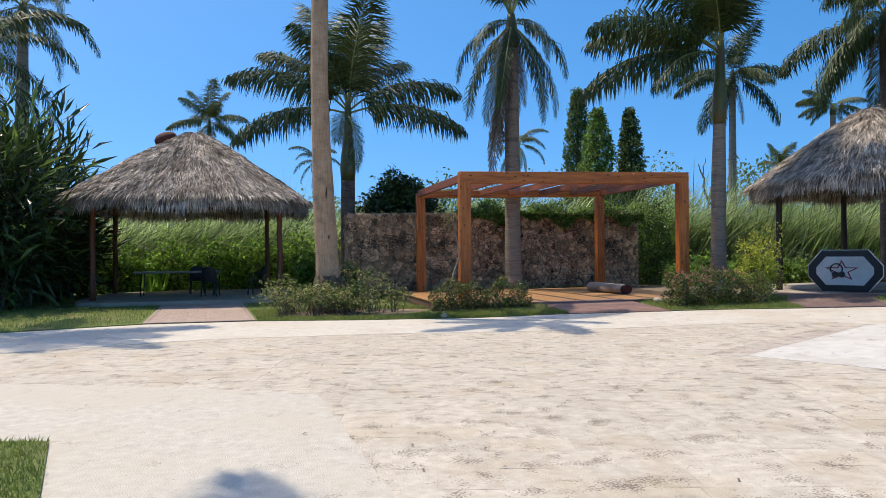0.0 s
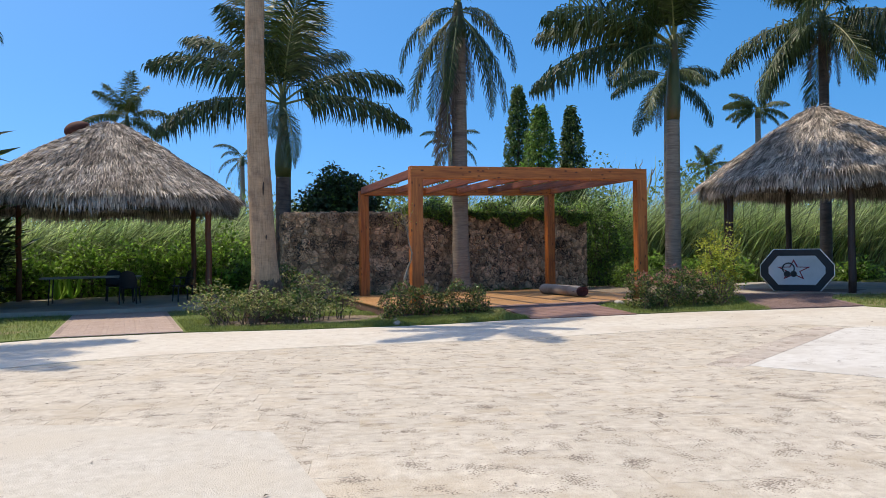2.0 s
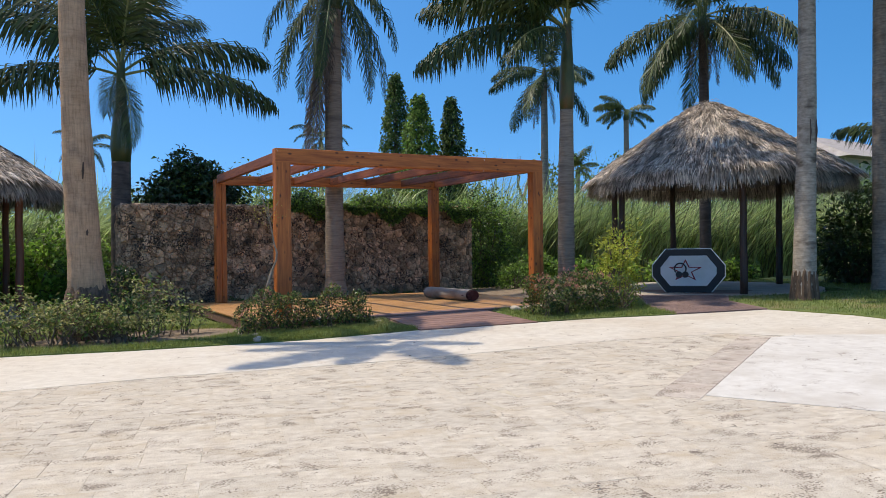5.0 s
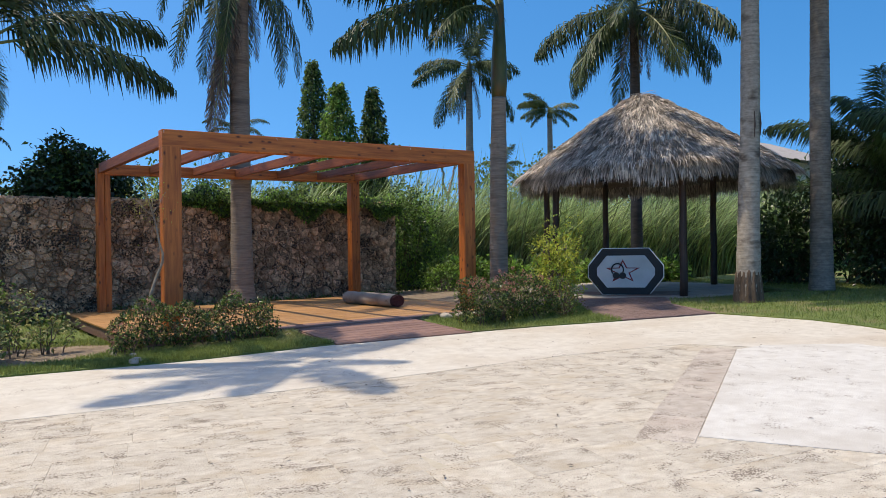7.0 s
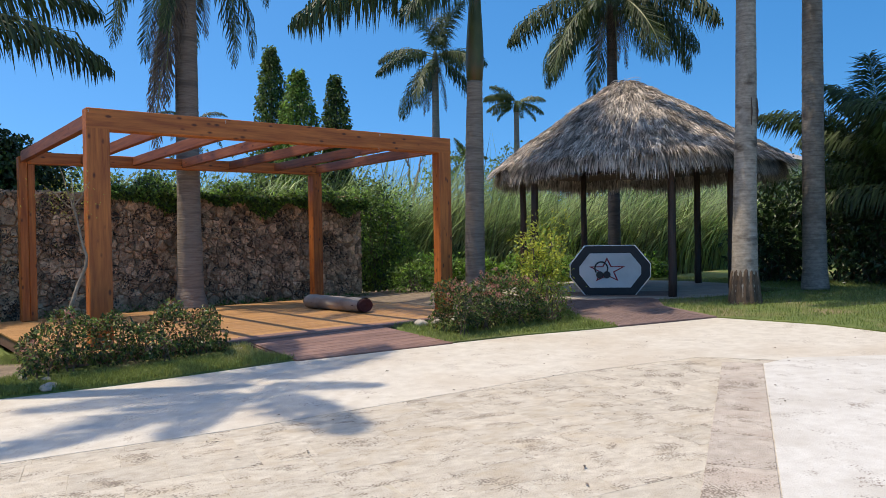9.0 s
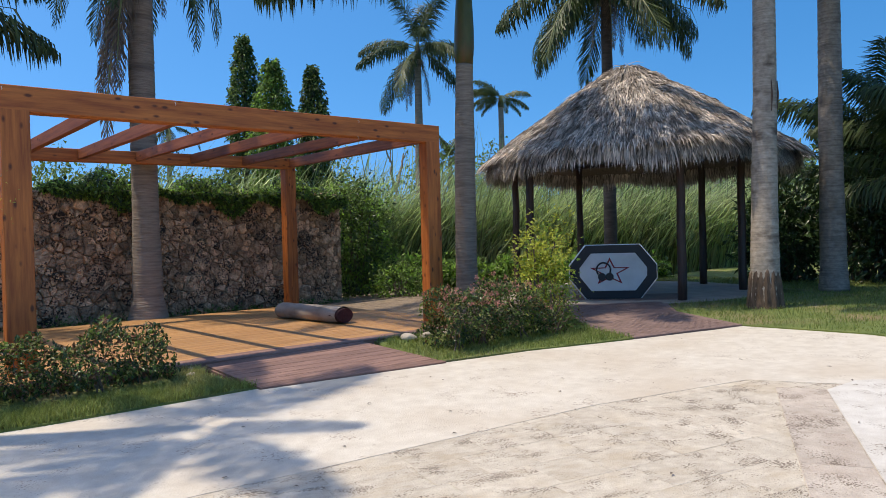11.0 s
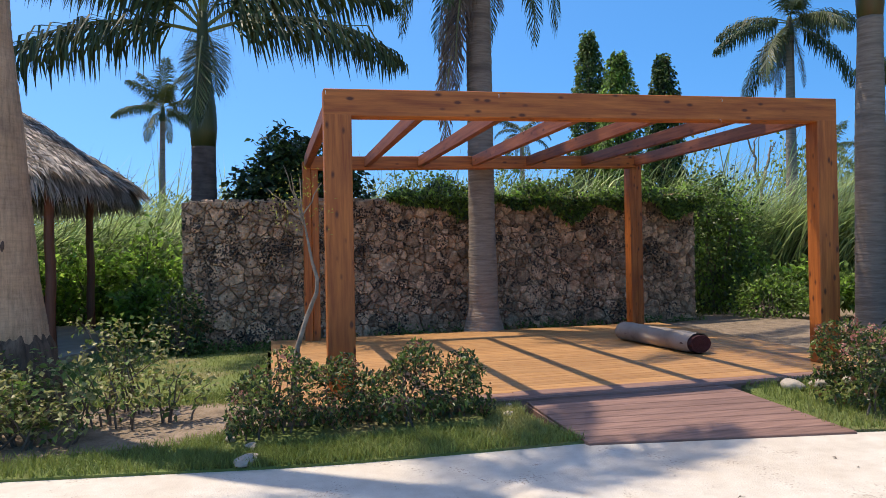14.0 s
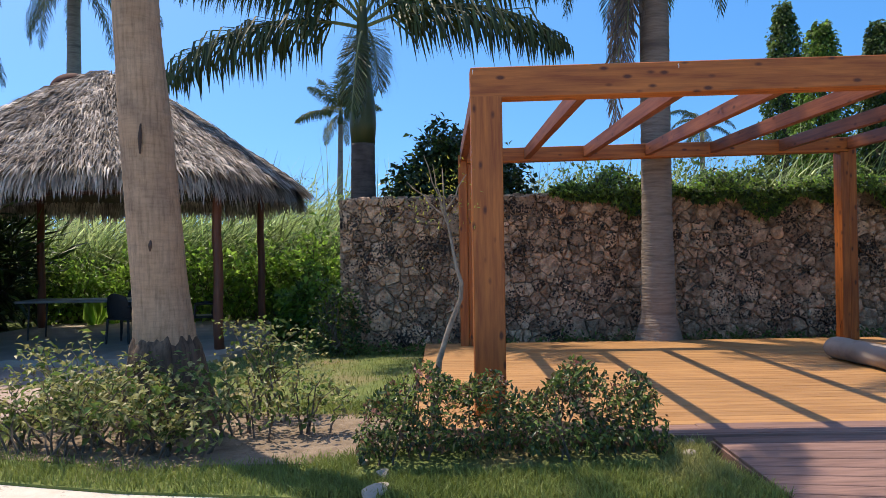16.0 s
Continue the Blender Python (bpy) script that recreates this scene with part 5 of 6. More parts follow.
for i, (x, y, a, b, c) in enumerate(((-0.75, -1.38, 0.125, 0.07, 0.045), (-0.72, -1.12, 0.06, 0.05, 0.04), (-0.9, -0.82, 0.05, 0.04, 0.03), (1.55, -0.95, 0.06, 0.05, 0.03), (1.62, -0.75, 0.05, 0.04, 0.03),
                                     (4.6, -0.95, 0.12, 0.08, 0.06), (4.9, -0.98, 0.09, 0.07, 0.05), (5.3, -0.95, 0.08, 0.06, 0.05), (-1.5, 0.6, 0.05, 0.04, 0.03))):
    rock(x, y, a, b, c, i + 1)

# ---------------------------------------------------------------- greenery round the wall
bush("dense dark broad-leaved shrub rising behind the wall", (0.05, 7.35, 2.5), (1.32, 0.95, 1.55), 16000, 0.15, [(0.85, M_LEAFD, ""), (0.15, M_LEAF, "lighter leaves")], 83, wratio=0.65, cat="shrub", droop=0.7, lumps=0.14, shell=0.2)
bush("tall vine-covered green hedge at the wall's end", (9.3, 7.2, 1.5), (1.15, 1.0, 1.75), 11000, 0.11, [(0.55, M_LEAF, ""), (0.2, M_LEAFD, "dark leaves"), (0.25, M_LEAFB, "bright leaves")], 85, wratio=0.6, droop=0.6)
bush("bushy green shrub at the wall's end", (9.7, 5.6, 0.45), (0.9, 0.6, 0.6), 1800, 0.10, [(0.6, M_LEAF, ""), (0.4, M_LEAFB, "bright leaves")], 86, wratio=0.55)
bush("vines climbing the wall's end", (-2.0, 5.3, 0.45), (0.45, 0.35, 0.75), 1100, 0.08, [(0.7, M_LEAFD, ""), (0.3, M_LEAF, "lighter leaves")], 87, name="vine", cat="vine", wratio=0.7)

# vine along the wall's top
vine = thing("vine", "green creeper spilling over the wall's top", "vine", at=(5.0, 6.2, 2.6))
for q, (cnt, mt, nm) in enumerate(((6200, M_LEAF, ""), (3600, M_LEAFB, "bright green leaves"), (2200, M_LEAFD, "dark leaves"))):
    x = g.uniform(-3.4, 3.2, cnt)
    hang = (0.22 + 0.16 * np.sin(x * 2.3 + 1) + 0.14 * np.sin(x * 5.7)) * np.clip((x + 3.3) * 0.8, 0.3, 1)
    up_ = 0.24 + 0.15 * np.sin(x * 3.1 + 2) + 0.10 * np.sin(x * 7.7)
    t = g.uniform(0, 1, cnt)
    z = up_ - t * (up_ + np.maximum(hang, 0.05)) + 0.08
    y = np.where(z < 0.1, -0.32 - g.uniform(0, 0.12, cnt), g.uniform(-0.4, 0.5, cnt))
    p = np.stack([x, y, z], 1)
    part("foliage", foliage("leaves", p, unit(np.stack([g.normal(0, .4, cnt), -np.ones(cnt), np.full(cnt, 0.1)], 1)), 0.10, 0.06, mt, 90 + q, 0.8), vine, nm)

# columns of vine on old trunks
def column(x, y, top, r, seed, mats):
    """An old trunk wrapped in clumps of vine that taper to an uneven tip."""
    ob = thing("vine_covered_trunk", "tall pointed column of leafy green vine", "tree", "vine columns", at=(x, y, 0))
    vs, fs = tube([(0, 0, top * k / 8) for k in range(9)], [0.16 - 0.012 * k for k in range(9)], 10)
    part("trunk", mesh_of("trunk", vs, fs, M_TRUNKD), ob)
    gg = np.random.default_rng(seed)
    ps, ds = [], []
    for k in range(150):
        t = 0.2 + 0.8 * k / 149
        a = k * 2.4 + gg.uniform(-0.4, 0.4)
        q = r * min(1.0, ((1.015 - t) / 0.34)) ** 0.6 * gg.uniform(0.55, 1.08)
        c = (math.cos(a) * q * 0.8, math.sin(a) * q * 0.8, t * top)
        w = gg.uniform(0.15, 0.32) * (0.6 + 0.4 * min(1, (1 - t) * 5))
        p, d = blob(75, c, (w, w, w * 1.3), 0.3, 0.2, seed * 7 + k)
        ps.append(p)
        ds.append(unit(d + np.array([math.cos(a), math.sin(a), 0]) * 0.8))
    p, d = np.concatenate(ps), np.concatenate(ds)
    pick = gg.uniform(0, 1, len(p))
    lo = 0.0
    for q, (share, mt, nm) in enumerate(mats):
        k = (pick >= lo) & (pick < lo + share)
        lo += share
        part("foliage", foliage("leaves", p[k], d[k], 0.14, 0.085, mt, seed + q, 0.9, 0.55), ob, nm)


column(10.83, 16.4, 9.35, 0.78, 101, [(0.75, M_LEAF, ""), (0.25, M_LEAFD, "dark leaves")])
# brighter leaf mix puts this column's sunlit look into its colour
column(10.55, 13.7, 7.9, 0.84, 102, [(0.55, M_LEAF, ""), (0.45, M_LEAFB, "yellow-green leaves brightened as sunlit")])
column(12.55, 14.3, 8.05, 0.72, 103, [(0.55, M_LEAF, ""), (0.45, M_LEAFD, "dark leaves")])

# dark strap-leaved thicket by the first shelter, and the shaded palms by the second
for i, (x, y, z, rx, ry, rz) in enumerate(((-11.2, 4.6, 2.6, 1.5, 1.4, 2.7), (-12.8, 3.4, 3.0, 1.6, 1.5, 3.0), (-10.8, 7.0, 2.7, 1.3, 1.5, 2.8), (-13.2, 7.2, 3.4, 1.8, 1.8, 3.5), (-14.8, 2.6, 2.6, 1.6, 1.6, 2.6), (-11.0, 10.0, 2.0, 1.6, 1.2, 2.2))):
    b = bush("dense dark thicket of long strap-like leaves", (x, y, z), (rx, ry, rz), 1300, 0.78, [(0.8, M_LEAFD, ""), (0.2, M_LEAF, "lighter leaves")], 110 + i, wratio=0.14, cat="shrub", group="dark thicket", wild=0.55, droop=-0.5, lumps=0.3, shell=0.35)
    p, d = blob(1600, (0, 0, z * 0.75), (rx * 0.85, ry * 0.85, rz * 0.9), 0.2, 0.2, 210 + i, 0.05)
    part("foliage", foliage("leaves", p, d, 0.22, 0.12, M_LEAFD, 210 + i), b, "dark leaves filling shaded gaps")
# all-dark leaf colour here stands in for deep shade under the palms
for i, (x, y, z, rx, ry, rz) in enumerate(((18.2, -3.4, 1.9, 1.7, 1.6, 2.2), (20.6, -5.0, 2.3, 2.2, 2.0, 2.6), (17.6, -0.6, 1.3, 1.0, 1.2, 1.7), (17.0, -6.4, 2.2, 1.6, 1.6, 2.4), (23.5, -3.0, 2.6, 2.4, 2.4, 2.8), (19.0, -2.2, 2.6, 1.6, 1.6, 2.3), (18.6, -7.0, 2.8, 2.0, 2.0, 2.6))):
    b = bush("dense shrubbery with palm shade put into its dark leaf colour", (x, y, z), (rx, ry, rz), 3200, 0.24, [(1.0, M_LEAFD, "")], 120 + i, wratio=0.4, cat="shrub", group="dark shrubbery", shell=0.3)
for ax, ay, top, cnt in ((18.3, -4.2, 3.2, 18), (17.2, -5.6, 3.6, 18), (19.8, -2.6, 3.6, 16)):
    areca = thing("areca_palm", "clump of dark feathery areca palm fronds", "palm tree", "areca clumps", at=(ax, ay, gz(ax)))
    for i in range(7):
        a = i * 2.4
        pts = [(0.3 * math.cos(a) * (1 + 0.5 * k / 4), 0.3 * math.sin(a) * (1 + 0.5 * k / 4), top * (0.7 + 0.05 * i) * k / 4) for k in range(5)]
        vs, fs = tube(pts, [0.06, 0.055, 0.05, 0.045, 0.04], 8)
        part("stem", mesh_of("stem", vs, fs, M_TRUNKD, True), areca)
    for i in range(cnt):
        part("frond", FR["g"][i % 4], areca, m=pose(0.35 * math.cos(i * 2.4), 0.35 * math.sin(i * 2.4), top * R.uniform(0.45, 1.0), 0, -R.uniform(-5, 15), i * 137.5) @ Matrix.Scale(R.uniform(0.55, 0.85), 4))

# bright low shrubs in front of the reeds
for i, (x, y, r, h) in enumerate(((-9.2, 10.9, 0.9, 1.6), (-7.6, 11.1, 1.0, 1.8), (-6.0, 11.0, 1.0, 1.9), (-4.6, 10.9, 0.9, 1.9), (-3.3, 10.4, 0.9, 2.1), (-2.5, 8.7, 0.7, 1.6), (-2.9, 7.5, 0.6, 1.0),
                                  (11.2, 6.6, 0.9, 1.2), (12.6, 6.2, 0.9, 1.0), (14.2, 5.9, 0.9, 1.0), (15.8, 5.1, 0.8, 0.9), (17.4, 3.4, 0.8, 0.9), (10.2, 8.4, 1.0, 1.7))):
    bush("bright green leafy shrub at the reeds' edge", (x, y, h * 0.45), (r, r * 0.75, h * 0.6), 1500, 0.18, [(0.75 if i < 7 else 0.5, M_LEAFB, ""), (0.25 if i < 7 else 0.5, M_LEAF, "darker leaves")], 130 + i, wratio=0.6, group="bright shrubs", lumps=0.3, shell=0.3)
# broad banana-like leaves
for i, (x, y) in enumerate(((-8.3, 10.0), (-7.9, 10.2), (-3.6, 10.0))):
    gg = np.random.default_rng(150 + i)
    ob = thing("broad_leaved_plant", "yellow-green plant with broad upright leaves", "plant", "broad-leaved plants", at=(x, y, 0))
    n = 9
    a = gg.uniform(0, 6.28, n)
    d = np.stack([np.cos(a) * 0.5, np.sin(a) * 0.5, np.ones(n)], 1)
    p = np.zeros((n, 3)) + gg.normal(0, 0.05, (n, 3)) * np.array([1, 1, 0])
    part("foliage", leaf_mesh("leaves", p, d, np.stack([np.cos(a), np.sin(a), -0.5 * np.ones(n)], 1), 0.95 * gg.uniform(0.7, 1, n), 0.2, M_LEAFB), ob)

# creeping plants at the wall's foot and edges
gp = np.random.default_rng(160)
cl = [(x_, 5.3 + 0.048 * x_ + gp.uniform(-0.1, 0.15), gp.uniform(0.10, 0.24)) for x_ in np.arange(-1.6, 8.2, 0.22)] + [(gp.uniform(-2.6, -1.8), gp.uniform(5.0, 6.2), gp.uniform(0.2, 0.5)) for _ in range(8)]
ps, ds = [], []
for i, (x_, y_, h_) in enumerate(cl):
    p, d = blob(110, (x_, y_, h_ * 0.4), (0.2, 0.14, h_), 0.2, 0.3, 400 + i, 0.01)
    ps.append(p)
    ds.append(d)
p, d = np.concatenate(ps), np.concatenate(ds)
solo("groundcover", foliage("groundcover", p, d, 0.07, 0.045, M_LEAF, 161), "low creeping green plants along the wall's foot", "groundcover", kind="stuff")
dead_t = thing("dead_tree", "bare forked grey dead tree among the reeds", "tree", at=(20.7, 19.9, 0))
for a, b, c in (((0, 0, 0), (0.1, 0, 4.4), 0.16), ((0.1, 0, 4.2), (-0.5, 0.1, 6.4), 0.09), ((0.1, 0, 4.3), (0.6, 0, 6.1), 0.1), ((0.4, 0, 5.3), (0.95, 0.1, 6.3), 0.06), ((-0.3, 0, 5.6), (-0.1, 0, 6.7), 0.05)):
    vs, fs = stems([a], [b], c, 0.1, int(c * 100))
    part("limb", mesh_of("limb", vs, fs, M_BARKP), dead_t)

# ---------------------------------------------------------------- reeds and distance
n = 66000
x = rng.uniform(-32, 62, n)
y = 13.2 + 30 * rng.uniform(0, 1, n) ** 2.1
y = np.where(x > 9, y - np.clip((x - 9) * 0.62, 0, 9), y)
k = ((x - 13) ** 2 + (y - 1.2) ** 2 > 6.0 ** 2) & ~((x > -2.5) & (x < 10.4) & (y < 9.0)) & ~((x > 15) & (y < 1.5))
x, y = x[k], y[k]
n = len(x)
clump = 0.5 + 0.5 * np.sin(x * 1.1 + np.sin(y * 0.9)) * np.sin(y * 1.3 + 1)
ln = rng.uniform(2.9, 3.8, n) * (0.88 + 0.2 * clump) * np.interp(x, (-16, -8, 0, 6, 10), (1.25, 1.5, 1.5, 1.6, 1.75))
lean = np.stack([0.52 + 0.3 * clump + rng.normal(0, 0.30, n), rng.normal(0, 0.28, n) - 0.1, np.zeros(n)], 1)
me = blade_mesh("reeds", np.stack([x, y, np.zeros(n)], 1), lean, ln, rng.uniform(0.03, 0.065, n), M_REED, segs=5, curl=1.35)
solo("reeds", me, "dense tall green reeds bent over by wind", "reeds", kind="stuff")

gg = np.random.default_rng(170)
ps, ds = [], []
for i in range(70):
    a = radians(gg.uniform(-48, 78))
    r = gg.uniform(44, 75)
    c = (r * math.sin(a) - 2, r * math.cos(a) - 12, gg.uniform(1.0, 2.2))
    p, d = blob(2400, c, (gg.uniform(2.5, 5), gg.uniform(2, 3), gg.uniform(2.6, 5.2) * np.interp(math.degrees(a), (-48, 10, 20, 78), (1.15, 1.15, 1.5, 1.6))), 0.5, 0.12, 300 + i, 0)
    ps.append(p)
    ds.append(d)
p, d = np.concatenate(ps), np.concatenate(ds)
solo("distant_trees", foliage("distant_trees", p, d, 0.29, 0.2, M_LEAF, 171), "low green treeline far behind the reeds", "trees", kind="stuff")

# litter of dry leaves on the paving
gl = np.random.default_rng(181)
n = 170
x, y = gl.uniform(-9, 8.5, n), gl.uniform(-14, -2.2, n)
k = (y < -1.9 - 0.2 * np.maximum(x, 0)) & ~((x < -5.9) & (y < -9))
x, y = x[k], y[k]
n = len(x)
a = gl.uniform(0, 6.28, n)
c = np.stack([x, y, gzv(x) + 0.008], 1)
d = np.stack([np.cos(a), np.sin(a), gl.uniform(0.05, 0.3, n)], 1)
solo("fallen_leaves", leaf_mesh("fallen_leaves", c, d, np.tile([0, 0, 1.0], (n, 1)), gl.uniform(0.02, 0.07, n), 0.02, M_FRONDD), "scattered dry brown leaf bits on the paving", "leaves", kind="stuff")

house = thing("house", "distant house with a grey pitched tile roof", "house", at=(50, 19, 0))
part("wall", box("wall", -7, 7, -5, 5, 0, 7.3, M_HWALL, 0.02), house, "cream rendered wall")
bm = bmesh.new()
vv = [bm.verts.new(p) for p in ((-8, -6, 7.2), (8, -6, 7.2), (8, 6, 7.2), (-8, 6, 7.2), (-4, 0, 9.6), (4, 0, 9.6))]
for f in ((0, 1, 5, 4), (1, 2, 5), (2, 3, 4, 5), (3, 0, 4), (3, 2, 1, 0)):
    bm.faces.new([vv[i] for i in f])
part("roof", bm_mesh("roof", bm, M_ROOFH), house, "grey tiled hip roof")

# ---------------------------------------------------------------- stone wall, built up of rough pieces
WA, WB = Vector((-1.95, 5.68, 0)), Vector((8.2, 6.16, 0))
WL = (WB - WA).length
wdir = (WB - WA).normalized()
wall = thing("wall_garden", "rough wall of brown and grey coral stones", "wall", kind="structure", at=WA)
wall.rotation_euler = (0, 0, math.atan2(wdir.y, wdir.x))
WH0, WH1 = 2.58, 2.74
bm = box_bm(0.03, WL - 0.03, 0.02, 0.50, -0.02, 2.5, 0.01)
for v in bm.verts:
    if v.co.z > 1:
        v.co.z += (WH1 - WH0) * v.co.x / WL - 0.01
part("mortar_core", bm_mesh("mortar_core", bm, M_MORTAR), wall, "dark recessed mortar")


def voronoi(w, h, size, seed):
    """Irregular cells over a w x h rectangle, as convex polygons."""
    g = random.Random(seed)
    pts = []
    grid = {}
    for _ in range(int(w * h / size ** 2 * 6)):
        p = (g.uniform(0, w), g.uniform(0, h))
        r = size * (0.38 + 1.5 * g.random() ** 3.2)
        gx, gy = int(p[0] / size), int(p[1] / size)
        if any((p[0] - q[0]) ** 2 + (p[1] - q[1]) ** 2 < (0.5 * (r + q[2])) ** 2 for a in range(-2, 3) for b in range(-2, 3) for q in grid.get((gx + a, gy + b), ())):
            continue
        grid.setdefault((gx, gy), []).append((p[0], p[1], r))
        pts.append((p[0], p[1], r))
    cells = []
    for px, py, pr in pts:
        poly = [(0, 0), (w, 0), (w, h), (0, h)]
        gx, gy = int(px / size), int(py / size)
        for a in range(-3, 4):
            for b in range(-3, 4):
                for qx, qy, qr in grid.get((gx + a, gy + b), ()):
                    if (qx, qy) == (px, py):
                        continue
                    nx, ny = qx - px, qy - py
                    dd = math.hypot(nx, ny)
                    nx, ny = nx / dd, ny / dd
                    lim = nx * px + ny * py + dd * pr / (pr + qr)
                    out = []
                    for (x0, y0), (x1, y1) in zip(poly, poly[1:] + poly[:1]):
                        s0, s1 = nx * x0 + ny * y0 - lim, nx * x1 + ny * y1 - lim
                        if s0 <= 0:
                            out.append((x0, y0))
                        if s0 * s1 < 0:
                            t = s0 / (s0 - s1)
                            out.append((x0 + (x1 - x0) * t, y0 + (y1 - y0) * t))
                    poly = out
                    if len(poly) < 3:
                        break
        if len(poly) >= 3:
            cells.append(poly)
    return cells


def stone_piece(poly, depth, g, gap=0.0065):
    """A rough stone: shrunk outline, bulged and chipped face; local x along, z up, -y out."""
    cx, cy = sum(p[0] for p in poly) / len(poly), sum(p[1] for p in poly) / len(poly)
    ring = []
    for (x0, y0), (x1, y1) in zip(poly, poly[1:] + poly[:1]):
        n = min(4, 1 + int(math.hypot(x1 - x0, y1 - y0) / 0.055))
        for k in range(n):
            ring.append((x0 + (x1 - x0) * k / n, y0 + (y1 - y0) * k / n))
    vs = []
    inner = g.uniform(0.72, 0.93)
    for q, y in ((1.0, 0.06), (1.0, -depth * 0.45), (inner, -depth)):
        for x, z in ring:
            dx, dz = x - cx, z - cy
            r = math.hypot(dx, dz)
            s = max(0.2, (r * q - gap) / max(r, 1e-4)) * (1 + g.uniform(-0.11, 0.06) * (y < 0))
            vs.append((cx + dx * s, y + g.uniform(-0.02, 0.012) * (y < 0), cy + dz * s))
    m = len(ring)
    vs.append((cx, -depth * g.uniform(0.85, 1.2), cy))
    fs = []
    for lev in (0, 1):
        for k in range(m):
            j = (k + 1) % m
            fs.append((lev * m + k, lev * m + j, (lev + 1) * m + j, (lev + 1) * m + k))
    for k in range(m):
        fs.append((2 * m + k, 2 * m + (k + 1) % m, 3 * m))
    return vs, fs


g3 = random.Random(5)
rest = []
count = 0
for poly in voronoi(WL, 2.6, 0.185, 6):
    cx = sum(p[0] for p in poly) / len(poly)
    cz = sum(p[1] for p in poly) / len(poly)
    poly = [(x, z * (WH0 + (WH1 - WH0) * x / WL) / 2.6) for x, z in poly]
    v, f = stone_piece(poly, g3.uniform(0.012, 0.075), g3)
    if 3.2 < cx < 8.3 and count < 300 and g3.random() < 0.85:
        part("stone", mesh_of("stone", v, f, M_STONE), wall)
        count += 1
    else:
        rest.append((v, f))
# end faces and coping
for side in (0, 1):
    for poly in voronoi(0.5, 2.6, 0.18, 8 + side):
        hh = WH1 if side else WH0
        v, f = stone_piece([(x, z * hh / 2.6) for x, z in poly], 0.03, g3)
        rest.append(([((WL + 0.005 - y) if side else (y - 0.005), x + 0.02 if side else 0.52 - x, z) for x, y, z in v], f))
for i in range(int(WL / 0.22)):
    x = 0.05 + i * 0.22
    for yy in (0.02, 0.28):
        w_, d_ = g3.uniform(0.19, 0.215), g3.uniform(0.22, 0.25)
        top = WH0 + (WH1 - WH0) * x / WL
        poly = [(x, 0), (x + w_, g3.uniform(0, 0.02)), (x + w_, d_), (x + g3.uniform(0, 0.02), d_)]
        v, f = stone_piece(poly, g3.uniform(0.02, 0.06), g3)
        rest.append(([(a, yy + c, top - b - 0.01) for a, b, c in v], f))
vs, fs = join(rest)
tagged(part("stones", mesh_of("stones", vs, fs, M_STONEJ), wall), kind="stuff")

# ---------------------------------------------------------------- paving pieces, last
ang = radians(-14.5)
t1, t2 = Vector((math.cos(ang), math.sin(ang))), Vector((-math.sin(ang), math.cos(ang)))
TW = 0.40
tile_me = {ln: box("tile", 0.0015, ln - 0.0015, 0.0015, TW - 0.0015, -0.02, 0, M_TRAV, 0.0018) for ln in (0.4, 0.6)}
rest = []
count = 0
g4 = random.Random(9)
slope_m = Matrix.Rotation(-math.atan(0.016), 4, "Y")
for row in range(-44, 14):
    u = -16 + g4.uniform(0, 0.9)
    while u < 16:
        ln = g4.choice((0.4, 0.6, 0.6))
        o = Vector((-1.0, -5.0)) + t1 * u + t2 * (row * TW)
        c = o + t1 * ln / 2 + t2 * TW / 2
        u += ln
        if not (-13 < c.x < 7.3 and -17.5 < c.y < -3.4):
            continue
        if c.x < -5.9 and c.y < -9.3:
            continue
        # the white slab and the border lie over these
        if c.y > -3.4 - 0.13 * max(0.0, c.x + 3.0) + 0.45 or (c.x < -6 and c.y > -4.0):
            continue
        z = gz(c.x) - 0.0005 - g4.uniform(0, 0.0015)
        rot = Matrix.Rotation(ang, 4, "Z")
        m = Matrix.Translation((c.x, c.y, z)) @ (slope_m if c.x > 0 else Matrix()) @ rot @ Matrix.Translation((-ln / 2, -TW / 2, 0))
        if -4.2 < c.x < 3.2 and -9.8 < c.y and count < 300:
            part("tile", tile_me[ln], pavement, m=m)
            count += 1
        else:
            vv = [m @ Vector(p) for p in ((0.0015, 0.0015, 0), (ln - 0.0015, 0.0015, 0), (ln - 0.0015, TW - 0.0015, 0), (0.0015, TW - 0.0015, 0),
                                          (0.0025, 0.0025, -0.02), (ln - 0.0025, 0.0025, -0.02), (ln - 0.0025, TW - 0.0025, -0.02), (0.0025, TW - 0.0025, -0.02))]
            rest.append((vv, [(0, 1, 2, 3), (0, 4, 5, 1), (1, 5, 6, 2), (2, 6, 7, 3), (3, 7, 4, 0)]))
vs, fs = join(rest)
tagged(part("tiles", mesh_of("tiles", vs, fs, M_TRAVJ), pavement), kind="stuff")
# single row of tiles along the white slab
row_me = box("tile", 0.007, 0.743, 0.008, 0.432, -0.02, 0, M_TRAVP, 0.004)
for i in range(6):
    ln = 0.75
    o = P0 - V * 0.44 + U * (i * ln - 0.2)
    c = o + U * ln / 2 + V * 0.22
    m = Matrix.Translation((c.x, c.y, gz(c.x) + 0.0048)) @ (slope_m if c.x > 0 else Matrix()) @ Matrix.Rotation(math.atan2(U.y, U.x), 4, "Z") @ Matrix.Translation((-ln / 2, -0.22, 0))
    part("tile", row_me, pavement, m=m)

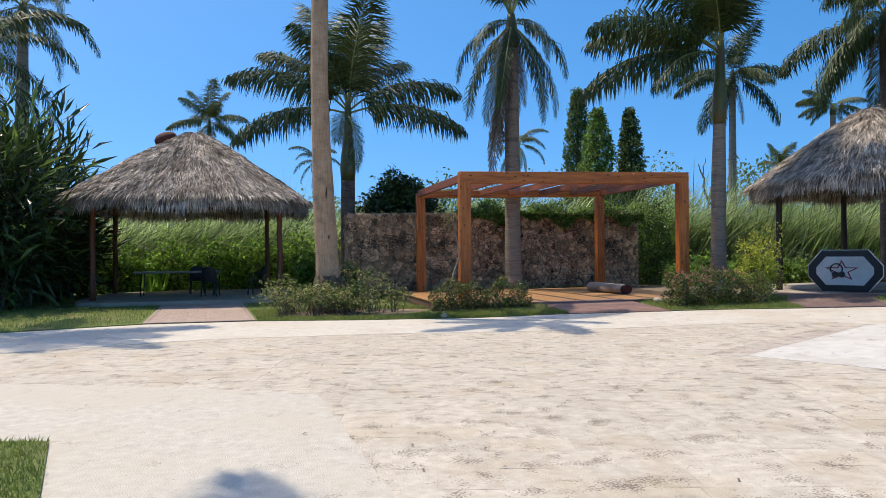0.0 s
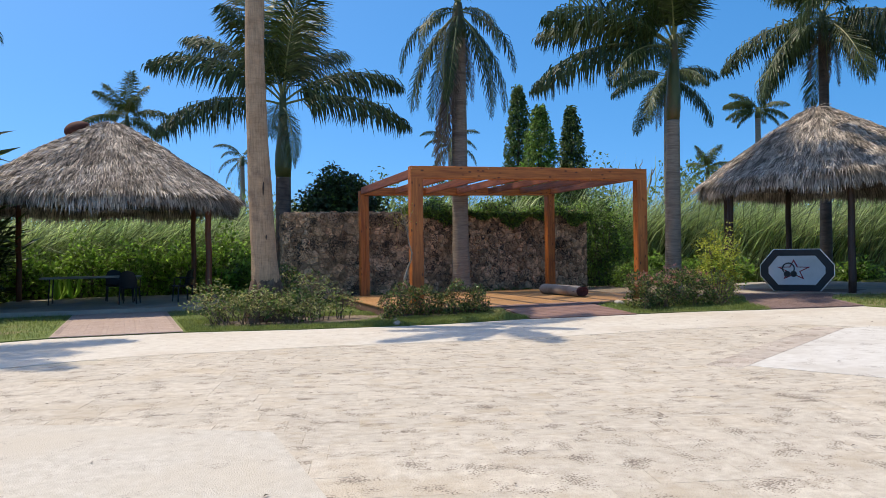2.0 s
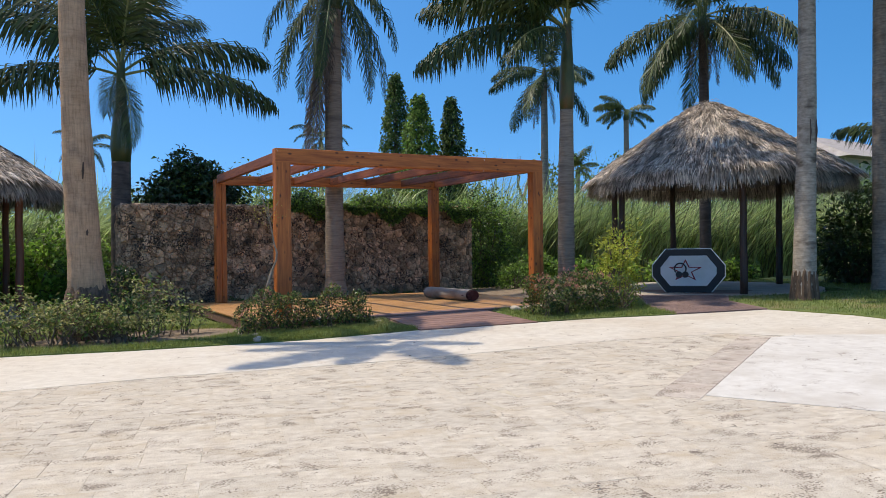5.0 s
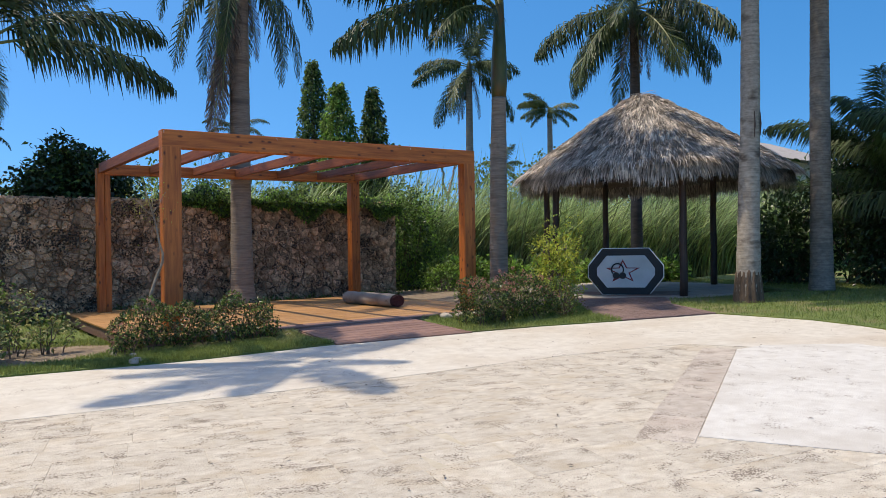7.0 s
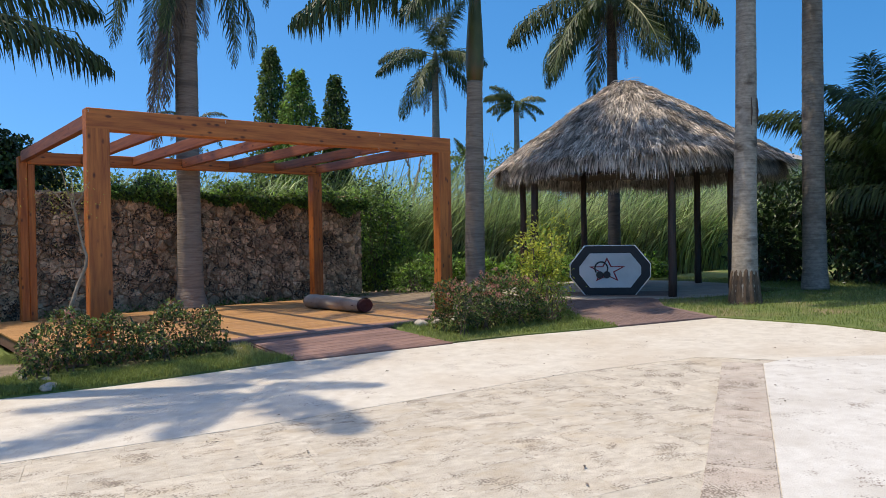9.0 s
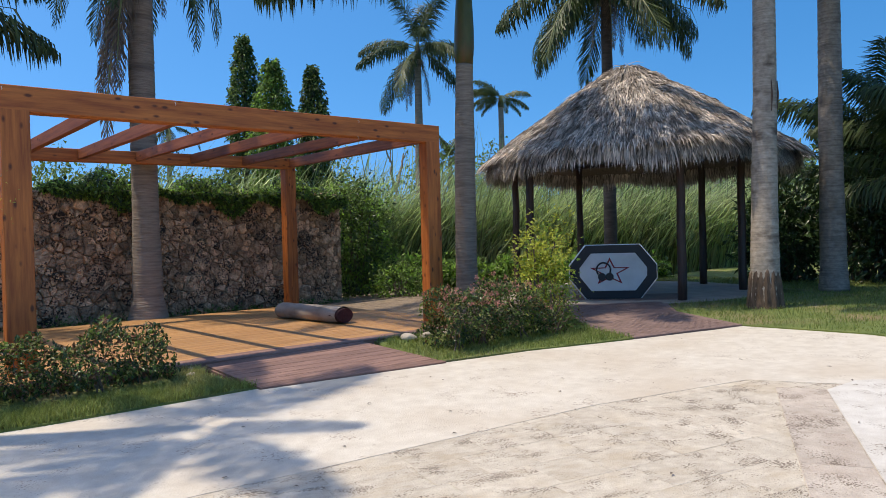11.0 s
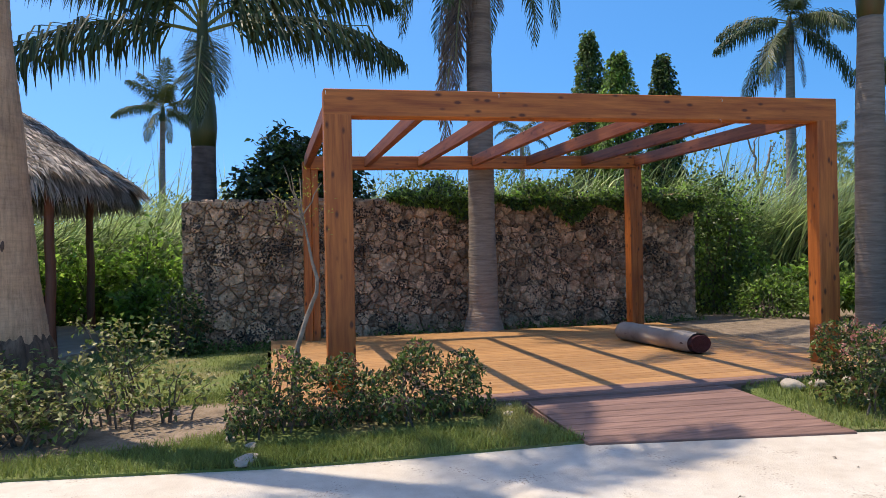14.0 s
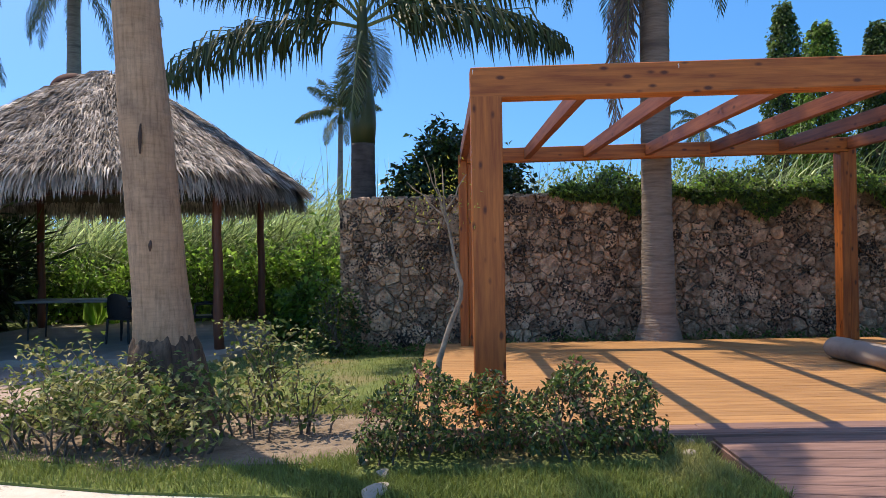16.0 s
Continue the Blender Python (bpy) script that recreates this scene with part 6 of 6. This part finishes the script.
# pavers of the two paths
pv_me = {k: box("paver", 0.002, 0.198, 0.002, 0.098, -0.03, 0, mt, 0.004) for k, mt in (("a", M_BRICK), ("b", M_BRICKSH))}


def lay(key, base, rows, left, right, cap):
    """Running-bond rows between two edge lines given by functions of t."""
    cnt, rest = 0, []
    for i in range(rows):
        t = i / rows
        a, b = left(t), right(t)
        a2, b2 = left((i + 1) / rows), right((i + 1) / rows)
        wid = (b - a).length
        d = (b - a) / wid
        k = max(1, round(wid / 0.2))
        nrm = Vector((-d.y, d.x))
        step = min((a2 - a).dot(nrm), 9)
        for j in range(-1 if i % 2 else 0, k):
            s0 = (j + (0.5 if i % 2 else 0)) * wid / k
            if s0 < -0.01 or s0 > wid - 0.12:
                continue
            o = a + d * s0
            m = Matrix.Translation((o.x, o.y, gz(o.x) + 0.034)) @ Matrix.Rotation(math.atan2(d.y, d.x), 4, "Z") @ Matrix.Diagonal((wid / k / 0.2, max(0.5, step / 0.1), 1, 1))
            if cnt < cap:
                part("paver", pv_me[key], base, m=m)
                cnt += 1
            else:
                vv = [m @ Vector(p) for p in ((0.002, 0.002, 0), (0.198, 0.002, 0), (0.198, 0.098, 0), (0.002, 0.098, 0), (0.002, 0.002, -0.03), (0.198, 0.002, -0.03), (0.198, 0.098, -0.03), (0.002, 0.098, -0.03))]
                rest.append((vv, [(0, 1, 2, 3), (0, 4, 5, 1), (1, 5, 6, 2), (2, 6, 7, 3), (3, 7, 4, 0)]))
    if rest:
        vs, fs = join(rest)
        tagged(part("pavers", mesh_of("pavers", vs, fs, pv_me[key].materials[0]), base), kind="stuff")


def along(pts):
    pts = [Vector(p) for p in pts]

    def f(t):
        u = min(t, 0.9999) * (len(pts) - 1)
        k = int(u)
        return pts[k].lerp(pts[k + 1], u - k)
    return f


lay("a", path_a, 53, along([(-6.83, -0.6), (-7.13, 4.72)]), along([(-4.67, -0.66), (-5.07, 4.72)]), 300)
lay("b", path_b, 44, along([(7.0, -2.98), (7.45, -1.95), (9.3, 0.6)]), along([(8.86, -3.55), (9.86, -1.95), (11.2, -0.9)]), 300)
